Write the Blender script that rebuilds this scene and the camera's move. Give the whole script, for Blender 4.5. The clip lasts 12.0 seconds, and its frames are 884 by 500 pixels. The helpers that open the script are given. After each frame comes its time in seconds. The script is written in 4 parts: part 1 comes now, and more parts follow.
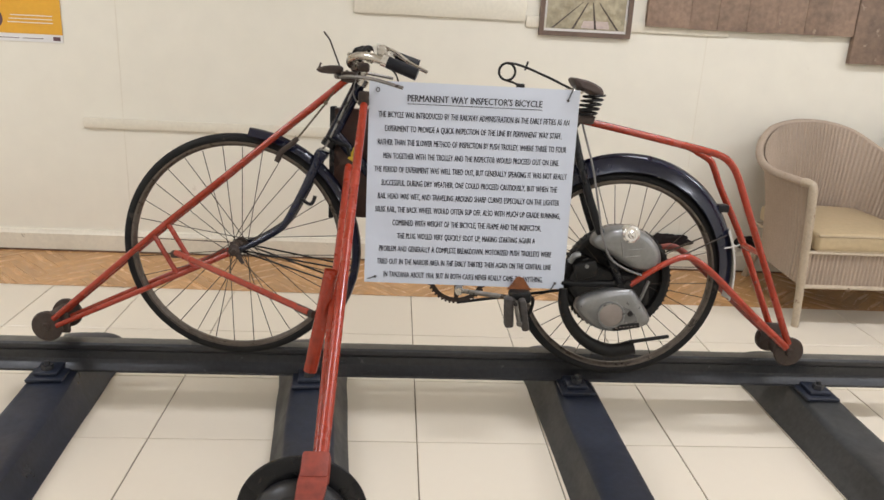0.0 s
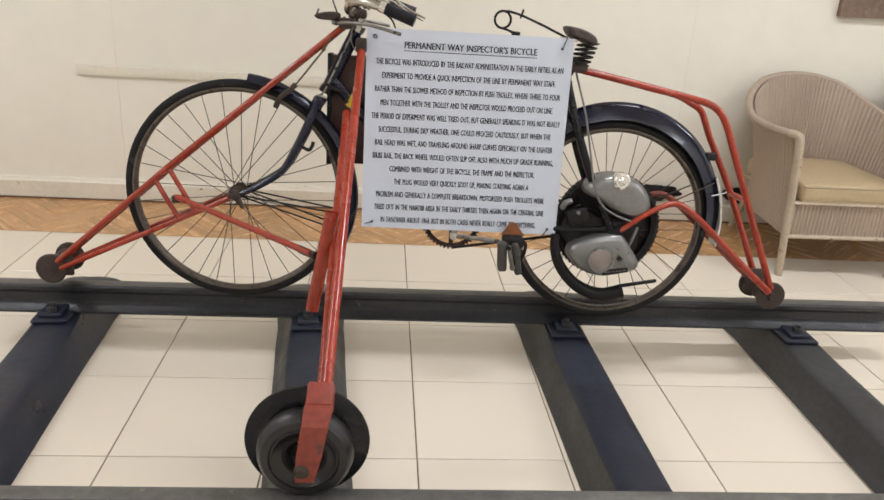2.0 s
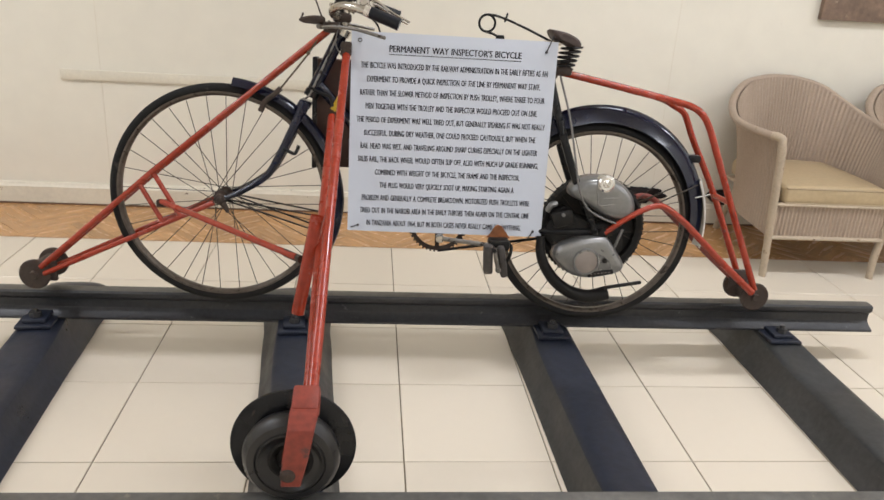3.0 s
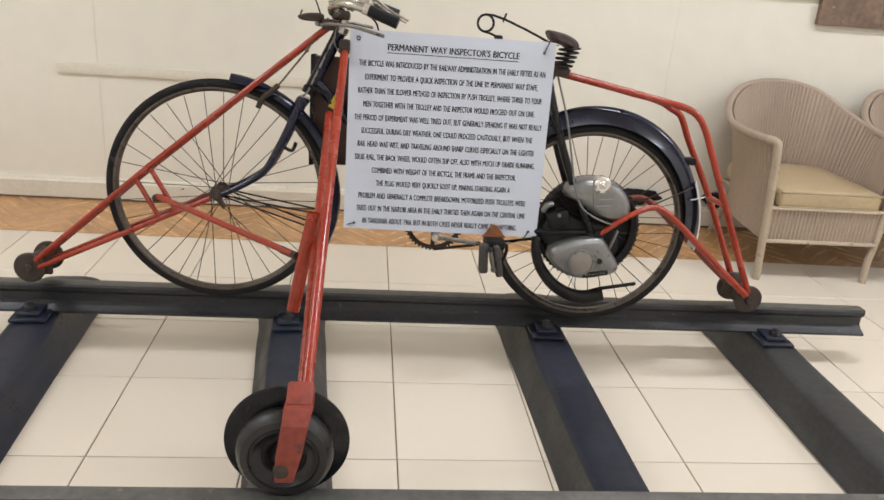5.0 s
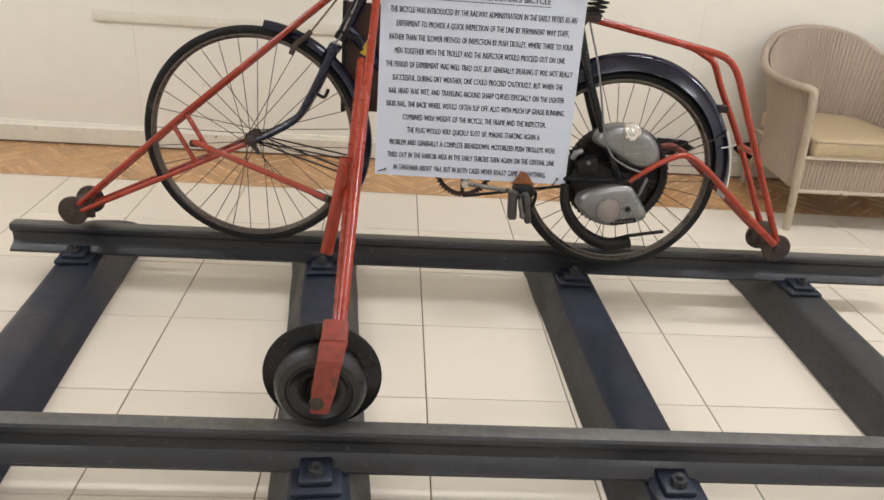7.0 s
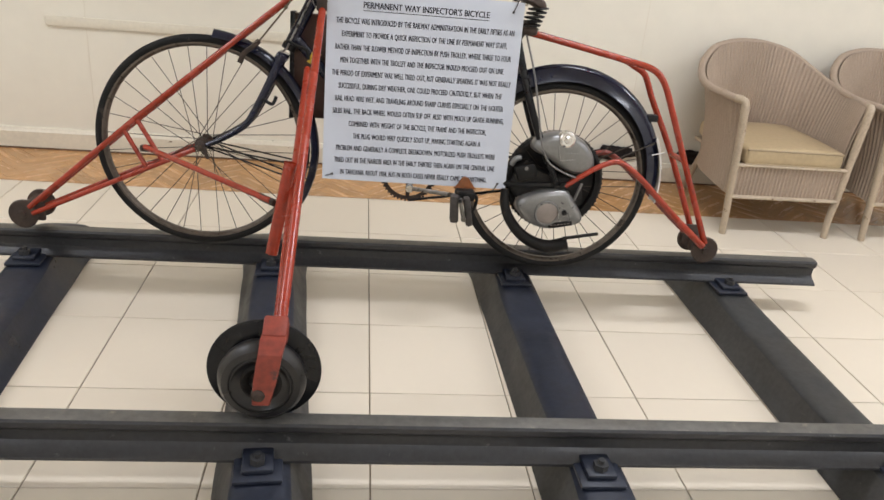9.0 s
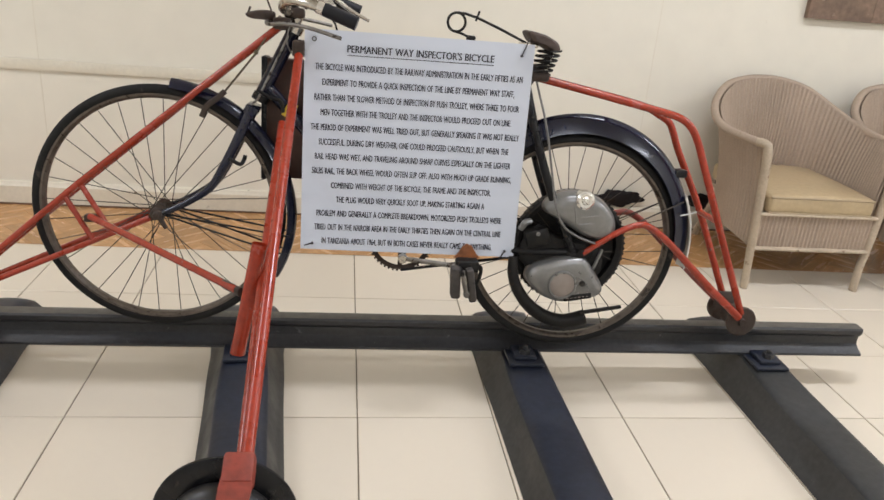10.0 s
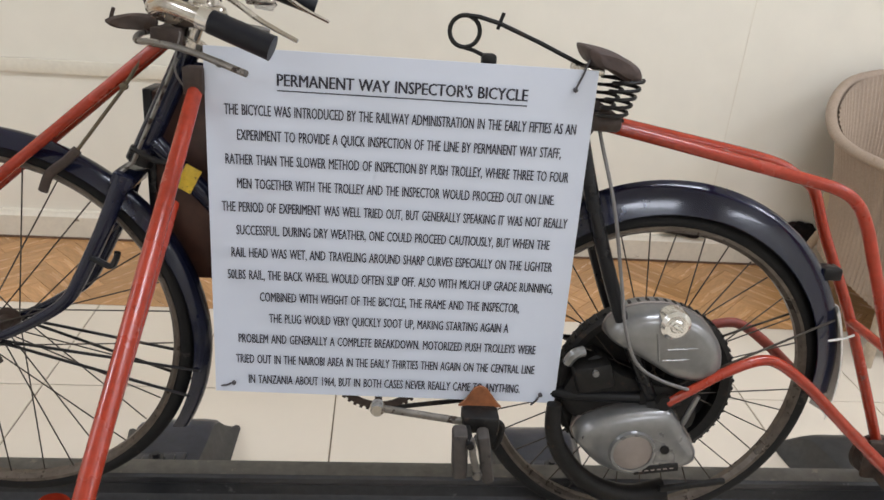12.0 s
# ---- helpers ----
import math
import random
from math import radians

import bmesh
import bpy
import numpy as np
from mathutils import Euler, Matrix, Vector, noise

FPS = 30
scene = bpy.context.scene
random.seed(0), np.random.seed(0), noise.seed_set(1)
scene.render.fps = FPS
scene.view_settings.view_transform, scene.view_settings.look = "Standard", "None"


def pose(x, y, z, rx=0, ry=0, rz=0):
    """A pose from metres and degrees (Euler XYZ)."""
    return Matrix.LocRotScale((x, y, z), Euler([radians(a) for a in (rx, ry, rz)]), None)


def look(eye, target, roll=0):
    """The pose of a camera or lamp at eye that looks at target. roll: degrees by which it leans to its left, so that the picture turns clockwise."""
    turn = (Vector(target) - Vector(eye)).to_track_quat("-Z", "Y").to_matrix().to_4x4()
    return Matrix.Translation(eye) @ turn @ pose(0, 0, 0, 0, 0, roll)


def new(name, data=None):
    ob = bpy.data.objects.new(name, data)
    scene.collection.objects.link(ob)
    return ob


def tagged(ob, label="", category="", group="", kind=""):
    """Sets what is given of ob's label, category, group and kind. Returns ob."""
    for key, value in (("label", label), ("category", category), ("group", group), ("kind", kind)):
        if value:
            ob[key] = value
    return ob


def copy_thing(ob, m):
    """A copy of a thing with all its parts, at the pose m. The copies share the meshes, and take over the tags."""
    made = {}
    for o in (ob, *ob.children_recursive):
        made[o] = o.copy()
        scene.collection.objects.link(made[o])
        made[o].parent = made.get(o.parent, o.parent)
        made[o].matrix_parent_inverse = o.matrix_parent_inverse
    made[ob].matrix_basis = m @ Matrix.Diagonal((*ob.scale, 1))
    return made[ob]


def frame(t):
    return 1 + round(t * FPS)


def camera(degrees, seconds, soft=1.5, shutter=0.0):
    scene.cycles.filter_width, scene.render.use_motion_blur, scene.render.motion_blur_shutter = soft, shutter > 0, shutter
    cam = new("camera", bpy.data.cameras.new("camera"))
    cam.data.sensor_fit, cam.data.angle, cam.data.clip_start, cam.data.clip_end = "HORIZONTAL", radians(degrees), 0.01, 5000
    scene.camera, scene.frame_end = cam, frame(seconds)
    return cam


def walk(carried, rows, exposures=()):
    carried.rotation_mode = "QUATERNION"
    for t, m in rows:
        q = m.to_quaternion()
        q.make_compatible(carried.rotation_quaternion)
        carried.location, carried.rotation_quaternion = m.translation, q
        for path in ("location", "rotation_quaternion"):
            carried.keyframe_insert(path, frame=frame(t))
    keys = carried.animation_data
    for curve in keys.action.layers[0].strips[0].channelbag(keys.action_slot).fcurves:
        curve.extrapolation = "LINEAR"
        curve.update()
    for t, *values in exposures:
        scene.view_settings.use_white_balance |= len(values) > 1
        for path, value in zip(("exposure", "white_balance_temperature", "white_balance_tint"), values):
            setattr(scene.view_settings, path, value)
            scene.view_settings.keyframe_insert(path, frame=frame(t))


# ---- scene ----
cam = camera(60.6, 12.0, soft=1.55)
PATH = [
    (0, (-0.071, -2.022, 1.243), (0.039, -0.115, 0.65), 3.0),
    (0.5, (-0.089, -2.084, 1.204), (0.068, -0.245, 0.434), 4.4),
    (1, (-0.086, -2.091, 1.227), (0.078, -0.266, 0.425), 4.3),
    (1.5, (-0.089, -2.091, 1.231), (0.051, -0.242, 0.482), 3.8),
    (2, (-0.093, -2.089, 1.233), (0.05, -0.222, 0.53), 3.6),
    (2.5, (-0.092, -2.094, 1.237), (0.06, -0.223, 0.548), 3.6),
    (3, (-0.088, -2.094, 1.234), (0.087, -0.226, 0.541), 3.6),
    (5, (-0.09, -2.099, 1.234), (0.098, -0.232, 0.54), 4.5),
    (5.5, (-0.093, -2.098, 1.236), (0.099, -0.234, 0.536), 4.4),
    (6, (-0.096, -2.085, 1.234), (0.086, -0.226, 0.519), 4.3),
    (6.5, (-0.098, -2.086, 1.23), (0.061, -0.248, 0.457), 4.2),
    (7, (-0.096, -2.144, 1.232), (0.023, -0.322, 0.416), 4.2),
    (7.5, (-0.037, -2.271, 1.254), (0.094, -0.454, 0.429), 4.6),
    (7.7, (-0.03, -2.31, 1.256), (0.131, -0.495, 0.43), 4.8),
    (9.3, (-0.045, -2.186, 1.266), (0.171, -0.353, 0.495), 5.1),
    (9.5, (-0.064, -2.111, 1.257), (0.155, -0.267, 0.516), 4.8),
    (10, (-0.047, -1.861, 1.261), (0.202, -0.015, 0.534), 4.9),
    (10.5, (0.029, -1.579, 1.268), (0.247, 0.283, 0.571), 4.6),
    (11, (0.053, -1.336, 1.261), (0.272, 0.519, 0.545), 4.4),
    (11.5, (0.05, -1.156, 1.278), (0.26, 0.679, 0.512), 4.1),
    (12, (0.113, -0.99, 1.276), (0.261, 0.822, 0.442), 4.4),
]
walk(cam, [(t, look(eye, target, roll)) for t, eye, target, roll in PATH], exposures=[(0.0, 0.0, 6500, 10), (9.5, 0.0, 6500, 10), (10.5, -0.07, 6400, 10), (12.0, -0.07, 6220, 10)])

# ---- light: ceiling fittings only, an indoor hall ----
world = bpy.data.worlds.new("hall_air")
scene.world = world
world.use_nodes = True
world.node_tree.nodes["Background"].inputs["Color"].default_value = (0.95, 0.96, 1.0, 1)
world.node_tree.nodes["Background"].inputs["Strength"].default_value = 0.05
scene.view_settings.exposure = 0.0
CEILING = 3.0
LAMP_POWER = 37.2
LAMP_COLOUR = (0.897, 0.93, 1.02)
FITTINGS = [(x, y) for x in (-2.8, 1.2, 4.0) for y in (0.0, -2.9)]


# ---- materials ----
def material(name, base, rough=0.5, metal=0.0, vary=0.15, big=3.0, fine=60.0, bump=0.05, wear=None, wear_at=0.62,
             wear_scale=25.0, wear_rough=0.8, object_vary=0.0, coat=0.0, stretch=(1, 1, 1), bump_scale=None, gloss=0.5):
    m = bpy.data.materials.new(name)
    m.use_nodes = True
    nt = m.node_tree
    bsdf = nt.nodes["Principled BSDF"]
    link = nt.links.new

    def node(kind, **values):
        n = nt.nodes.new(kind)
        for key, value in values.items():
            n.inputs[key].default_value = value
        return n

    coords = nt.nodes.new("ShaderNodeTexCoord")
    mapping = node("ShaderNodeMapping", Scale=stretch)
    link(coords.outputs["Object"], mapping.inputs["Vector"])
    large = node("ShaderNodeTexNoise", Scale=big, Detail=5.0, Roughness=0.6)
    small = node("ShaderNodeTexNoise", Scale=fine, Detail=4.0)
    link(mapping.outputs["Vector"], large.inputs["Vector"])
    link(mapping.outputs["Vector"], small.inputs["Vector"])
    both = nt.nodes.new("ShaderNodeMath")
    both.operation = "ADD"
    link(large.outputs["Fac"], both.inputs[0])
    link(small.outputs["Fac"], both.inputs[1])
    spread = node("ShaderNodeMapRange")
    spread.inputs["From Min"].default_value, spread.inputs["From Max"].default_value = 0.55, 1.45
    spread.inputs["To Min"].default_value, spread.inputs["To Max"].default_value = 1 - 1.4 * vary, 1 + 1.4 * vary
    link(both.outputs[0], spread.inputs["Value"])
    value = spread.outputs["Result"]
    if object_vary:
        info = nt.nodes.new("ShaderNodeObjectInfo")
        shift = node("ShaderNodeMapRange")
        shift.inputs["To Min"].default_value, shift.inputs["To Max"].default_value = 1 - object_vary, 1 + object_vary
        link(info.outputs["Random"], shift.inputs["Value"])
        times = nt.nodes.new("ShaderNodeMath")
        times.operation = "MULTIPLY"
        link(value, times.inputs[0])
        link(shift.outputs["Result"], times.inputs[1])
        value = times.outputs[0]
    hsv = node("ShaderNodeHueSaturation", Color=(*base, 1))
    link(value, hsv.inputs["Value"])
    colour = hsv.outputs["Color"]
    bsdf.inputs["Roughness"].default_value = rough
    bsdf.inputs["Metallic"].default_value = metal
    bsdf.inputs["Coat Weight"].default_value = coat
    bsdf.inputs["Specular IOR Level"].default_value = gloss
    rough_map = node("ShaderNodeMapRange")
    rough_map.inputs["From Min"].default_value, rough_map.inputs["From Max"].default_value = 0.3, 0.7
    rough_map.inputs["To Min"].default_value = max(rough - 0.4 * vary - 0.01, 0.03)
    rough_map.inputs["To Max"].default_value = min(rough + 0.6 * vary + 0.01, 1.0)
    link(large.outputs["Fac"], rough_map.inputs["Value"])
    rough_out = rough_map.outputs["Result"]
    if wear:
        worn = node("ShaderNodeTexNoise", Scale=wear_scale, Detail=6.0, Roughness=0.65)
        link(mapping.outputs["Vector"], worn.inputs["Vector"])
        mask = node("ShaderNodeMapRange")
        mask.inputs["From Min"].default_value, mask.inputs["From Max"].default_value = wear_at, wear_at + 0.05
        link(worn.outputs["Fac"], mask.inputs["Value"])
        mix = nt.nodes.new("ShaderNodeMix")
        mix.data_type = "RGBA"
        link(mask.outputs["Result"], mix.inputs["Factor"])
        link(colour, mix.inputs["A"])
        mix.inputs["B"].default_value = (*wear, 1)
        colour = mix.outputs["Result"]
        rmix = nt.nodes.new("ShaderNodeMix")
        link(mask.outputs["Result"], rmix.inputs["Factor"])
        link(rough_out, rmix.inputs["A"])
        rmix.inputs["B"].default_value = wear_rough
        rough_out = rmix.outputs["Result"]
    link(colour, bsdf.inputs["Base Color"])
    link(rough_out, bsdf.inputs["Roughness"])
    if bump:
        relief = node("ShaderNodeBump", Strength=bump, Distance=0.004)
        source = small
        if bump_scale:
            source = node("ShaderNodeTexNoise", Scale=bump_scale, Detail=3.0)
            link(mapping.outputs["Vector"], source.inputs["Vector"])
        link(source.outputs["Fac"], relief.inputs["Height"])
        link(relief.outputs["Normal"], bsdf.inputs["Normal"])
    return m


def glowing(name, colour, strength):
    m = bpy.data.materials.new(name)
    m.use_nodes = True
    b = m.node_tree.nodes["Principled BSDF"]
    b.inputs["Base Color"].default_value = (*colour, 1)
    b.inputs["Emission Color"].default_value = (*colour, 1)
    b.inputs["Emission Strength"].default_value = strength
    return m


WALL = material("cream_wall_paint", (0.76, 0.715, 0.61), 0.55, vary=0.03, big=0.9, fine=9, bump=0.04, wear=(0.62, 0.565, 0.46), wear_at=0.69, wear_scale=5)
WHITE_WALL = material("pale_plaster", (0.78, 0.76, 0.70), 0.7, vary=0.03, bump=0.05)
TRIM = material("cream_gloss_trim", (0.70, 0.645, 0.53), 0.4, vary=0.06, big=2.5, bump=0.05, wear=(0.35, 0.27, 0.19), wear_at=0.70, wear_scale=14)
SKIRT = material("scuffed_skirting_paint", (0.70, 0.645, 0.53), 0.4, vary=0.07, big=3, bump=0.06, wear=(0.16, 0.11, 0.07), wear_at=0.655, wear_scale=16)
GROUT = material("brown_grout", (0.20, 0.155, 0.10), 0.9, vary=0.25, big=8)
TILE = material("cream_ceramic_tile", (0.69, 0.612, 0.498), 0.30, vary=0.008, big=2.2, fine=30, bump=0.0, object_vary=0.025)
PARQUET = material("varnished_parquet", (0.47, 0.255, 0.105), 0.2, vary=0.22, big=3, fine=22, bump=0.05, object_vary=0.16, stretch=(1, 9, 1), wear=(0.16, 0.08, 0.035), wear_at=0.66, wear_scale=5, wear_rough=0.3)
RAIL = material("dark_painted_rail", (0.026, 0.026, 0.028), 0.45, vary=0.35, big=5, fine=70, bump=0.25, wear=(0.10, 0.10, 0.095), wear_at=0.66, wear_scale=30, wear_rough=0.6, bump_scale=45)
RAIL_TOP = material("worn_rail_head", (0.11, 0.105, 0.095), 0.42, vary=0.3, big=4, fine=50, bump=0.15, metal=0.2, wear=(0.20, 0.18, 0.15), wear_at=0.62, wear_scale=22, wear_rough=0.5)
SLEEPER = material("navy_painted_sleeper", (0.012, 0.0155, 0.0275), 0.36, vary=0.35, big=4, fine=55, bump=0.2, wear=(0.10, 0.105, 0.11), wear_at=0.715, wear_scale=26, wear_rough=0.7, bump_scale=40)
RED = material("red_enamel", (0.295, 0.031, 0.012), 0.22, vary=0.22, big=6, fine=80, bump=0.06, wear=(0.13, 0.030, 0.018), wear_at=0.66, wear_scale=30, wear_rough=0.5)
RED_DULL = material("faded_red_paint", (0.20, 0.032, 0.018), 0.42, vary=0.3, big=9, fine=80, bump=0.1, wear=(0.10, 0.04, 0.034), wear_at=0.60, wear_scale=22)
NAVY = material("navy_enamel", (0.006, 0.0075, 0.021), 0.16, vary=0.25, big=5, fine=60, bump=0.03, gloss=0.4, coat=0.15, wear=(0.04, 0.04, 0.035), wear_at=0.70, wear_scale=30)
BLACK = material("black_enamel", gloss=0.3, base=(0.007, 0.007, 0.008), rough=0.32, vary=0.3, big=8, fine=60, bump=0.08, wear=(0.05, 0.035, 0.025), wear_at=0.66, wear_scale=35)
RUBBER = material("dusty_black_rubber", gloss=0.25, base=(0.010, 0.0095, 0.009), rough=0.72, vary=0.25, big=9, fine=90, bump=0.15, wear=(0.045, 0.04, 0.034), wear_at=0.64, wear_scale=18)
TYRE_GLOSS = material("polished_wheel_rubber", (0.012, 0.011, 0.011), 0.33, vary=0.25, big=14, fine=80, bump=0.08, wear=(0.05, 0.045, 0.04), wear_at=0.66, wear_scale=24)
GRIP = material("black_grip_rubber", gloss=0.3, base=(0.006, 0.0065, 0.010), rough=0.4, vary=0.15, bump=0.08)
RIM = material("tarnished_rim_steel", (0.115, 0.095, 0.078), 0.36, metal=0.6, vary=0.35, big=9, bump=0.1, wear=(0.045, 0.032, 0.024), wear_at=0.60, wear_scale=70)
SPOKE = material("dull_spoke_wire", (0.055, 0.045, 0.035), 0.5, metal=0.5, vary=0.3, big=12)
CHROME = material("tarnished_chrome", (0.52, 0.49, 0.44), 0.2, metal=1.0, vary=0.2, big=14, fine=90, bump=0.06, wear=(0.10, 0.06, 0.035), wear_at=0.60, wear_scale=45)
WORN_STEEL = material("worn_grey_steel", (0.20, 0.185, 0.165), 0.42, metal=0.8, vary=0.3, big=20, bump=0.1, wear=(0.06, 0.045, 0.035), wear_at=0.56, wear_scale=40)
BRIGHT = material("bright_chrome", (0.74, 0.73, 0.70), 0.24, metal=1.0, vary=0.05)
ALLOY = material("cast_alloy", (0.22, 0.217, 0.21), 0.31, metal=0.6, vary=0.12, big=6, fine=70, bump=0.08, wear=(0.14, 0.13, 0.12), wear_at=0.68, wear_scale=14)
ALLOY_WARM = material("brushed_alloy_disc", (0.30, 0.26, 0.235), 0.5, metal=0.6, vary=0.1, bump=0.06)
GREASE = material("greasy_black_metal", gloss=0.25, base=(0.010, 0.009, 0.008), rough=0.5, vary=0.4, big=15, fine=90, bump=0.2, wear=(0.04, 0.028, 0.02), wear_at=0.62, wear_scale=35)
RUST = material("rusty_brown_steel", (0.050, 0.034, 0.026), 0.7, vary=0.35, big=18, fine=90, bump=0.25, metal=0.2, wear=(0.05, 0.03, 0.02), wear_at=0.55, wear_scale=30)
ORANGE_RUST = material("orange_rust", (0.24, 0.085, 0.03), 0.75, vary=0.3, big=25, fine=90, bump=0.25)
LEATHER = material("cracked_brown_leather", (0.05, 0.032, 0.026), 0.6, vary=0.35, big=20, fine=80, bump=0.3, wear=(0.16, 0.13, 0.11), wear_at=0.66, wear_scale=30)
BROWN_CASE = material("brown_case_board", (0.055, 0.022, 0.013), 0.5, vary=0.25, big=7, fine=60, bump=0.1)
OLIVE = material("brown_olive_cable", (0.085, 0.062, 0.030), 0.5, vary=0.2)
CABLE = material("grey_cable_sheath", (0.15, 0.14, 0.13), 0.4, vary=0.15)
YELLOW = material("yellow_tag", (0.60, 0.40, 0.03), 0.5, vary=0.25, big=40, wear=(0.10, 0.07, 0.03), wear_at=0.58, wear_scale=70)
SIGN = material("white_sign_board", (0.605, 0.645, 0.73), 0.35, vary=0.012, big=2, fine=20, bump=0.015)
INK = material("dark_lettering", (0.022, 0.022, 0.035), 0.5, vary=0.05)
WIRE = material("dark_tie_wire", (0.05, 0.045, 0.05), 0.5, vary=0.2)
WEAVE = material("beige_woven_fibre", (0.37, 0.285, 0.215), 0.6, vary=0.13, big=4, fine=140, bump=0.35, wear=(0.29, 0.22, 0.15), wear_at=0.68, wear_scale=18, bump_scale=190)
CHAIR_PAINT = material("chipped_cream_chair_paint", (0.43, 0.345, 0.25), 0.5, vary=0.15, big=8, fine=90, bump=0.25, wear=(0.17, 0.11, 0.07), wear_at=0.635, wear_scale=30, bump_scale=90)
CUSHION = material("tan_vinyl_cushion", (0.43, 0.325, 0.19), 0.4, vary=0.1, big=4, fine=50, bump=0.15, bump_scale=25)
PIPING = material("tan_piping", (0.33, 0.25, 0.15), 0.5, vary=0.1)
BOARD = material("weathered_brown_board", (0.235, 0.160, 0.115), 0.7, vary=0.3, big=7, fine=40, bump=0.25, object_vary=0.14, wear=(0.36, 0.28, 0.21), wear_at=0.64, wear_scale=16)
FRAME_WOOD = material("dark_frame_wood", (0.135, 0.088, 0.064), 0.45, vary=0.2, big=6, bump=0.08)
MOUNT = material("white_picture_mount", (0.72, 0.68, 0.64), 0.5, vary=0.03)
PHOTO = material("faded_track_photograph", (0.36, 0.31, 0.21), 0.25, vary=0.35, big=7, fine=40, bump=0.0)
PHOTO_DARK = material("photograph_dark_lines", (0.07, 0.05, 0.04), 0.3, vary=0.2)
PHOTO_PALE = material("photograph_pale_patch", (0.52, 0.42, 0.38), 0.3, vary=0.15)
PAPER = material("white_poster_paper", (0.74, 0.72, 0.70), 0.4, vary=0.02)
POSTER_YELLOW = material("yellow_poster_print", (0.72, 0.37, 0.03), 0.4, vary=0.04)
POSTER_DARK = material("dark_poster_print", (0.10, 0.045, 0.055), 0.4, vary=0.3, big=40)
RAG = material("black_oily_cloth", gloss=0.25, base=(0.012, 0.009, 0.009), rough=0.75, vary=0.4, big=20, bump=0.3, wear=(0.06, 0.018, 0.014), wear_at=0.62, wear_scale=22)
CEIL = material("white_ceiling_board", (0.82, 0.80, 0.75), 0.8, vary=0.02)
ENAMEL = material("white_lamp_housing", (0.8, 0.8, 0.78), 0.4, vary=0.02)
DIFFUSER = glowing("lamp_diffuser", (0.95, 0.97, 1.0), 3.0)


# ---- mesh helpers ----
def part(name, bm, material, parent=None, label="", smooth=True):
    bmesh.ops.recalc_face_normals(bm, faces=bm.faces)
    me = bpy.data.meshes.new(name)
    bm.to_mesh(me)
    bm.free()
    me.materials.append(material)
    if smooth:
        me.shade_smooth()
        me.set_sharp_from_angle(angle=radians(38))
    ob = new(name, me)
    ob.parent = parent
    if label:
        tagged(ob, label)
    return ob


def again(ob, name, m, parent):
    """Another object on the same mesh."""
    o = new(name, ob.data)
    o.parent = parent
    o.matrix_basis = m
    return o


def thing(name, label, category, m=None, group="", kind=""):
    e = new(name)
    if m is not None:
        e.matrix_basis = m
    return tagged(e, label, category, group, kind)


def curve(points, steps=6, closed=False):
    """Points along a smooth line through the given ones."""
    p = [Vector(q) for q in points]
    n = len(p)
    out = []
    for i in range(n if closed else n - 1):
        if closed:
            a, b, c, d = p[(i - 1) % n], p[i], p[(i + 1) % n], p[(i + 2) % n]
        else:
            a, b, c, d = p[max(i - 1, 0)], p[i], p[i + 1], p[min(i + 2, n - 1)]
        for k in range(steps):
            t = k / steps
            out.append(0.5 * (2 * b + (c - a) * t + (2 * a - 5 * b + 4 * c - d) * t * t + (3 * b - a - 3 * c + d) * t ** 3))
    if not closed:
        out.append(p[-1])
    return out


def tube(points, r, seg=10, closed=False, bm=None, end=None, flat=1.0, hollow=False):
    """A tube along the points; r to end is its taper, flat squashes it upright."""
    bm = bm or bmesh.new()
    pts = [Vector(q) for q in points]
    n = len(pts)
    end = r if end is None else end
    rings, side = [], None
    for i, p in enumerate(pts):
        if closed:
            way = pts[(i + 1) % n] - pts[i - 1]
        else:
            way = pts[min(i + 1, n - 1)] - pts[max(i - 1, 0)]
        way.normalize()
        if side is None:
            side = way.cross(Vector((0, 0, 1)))
            if side.length < 0.05:
                side = way.cross(Vector((0, 1, 0)))
        side = (side - way * side.dot(way)).normalized()
        up = side.cross(way)
        rad = r + (end - r) * i / max(n - 1, 1)
        rings.append([bm.verts.new(p + side * rad * flat * math.cos(6.28319 * k / seg) + up * rad * math.sin(6.28319 * k / seg)) for k in range(seg)])
    for i in range(n if closed else n - 1):
        a, b = rings[i], rings[(i + 1) % n]
        for k in range(seg):
            bm.faces.new((a[k], a[(k + 1) % seg], b[(k + 1) % seg], b[k]))
    if not closed and not hollow:
        bm.faces.new(rings[0])
        bm.faces.new(rings[-1][::-1])
    return bm


def lathe(profile, seg=32, bm=None, m=None, closed=False):
    """A body turned round the y axis: pairs of radius and y."""
    bm = bm or bmesh.new()
    rings = []
    for r, y in profile:
        if r < 1e-6:
            rings.append([bm.verts.new((0, y, 0))])
        else:
            rings.append([bm.verts.new((r * math.cos(6.28319 * k / seg), y, r * math.sin(6.28319 * k / seg))) for k in range(seg)])
    made = [v for ring in rings for v in ring]
    count = len(rings)
    for i in range(count if closed else count - 1):
        a, b = rings[i], rings[(i + 1) % count]
        for k in range(seg):
            j = (k + 1) % seg
            if len(a) == 1 and len(b) == 1:
                continue
            if len(a) == 1:
                bm.faces.new((a[0], b[j], b[k]))
            elif len(b) == 1:
                bm.faces.new((a[k], a[j], b[0]))
            else:
                bm.faces.new((a[k], a[j], b[j], b[k]))
    if m is not None:
        bmesh.ops.transform(bm, matrix=m, verts=made)
    return bm


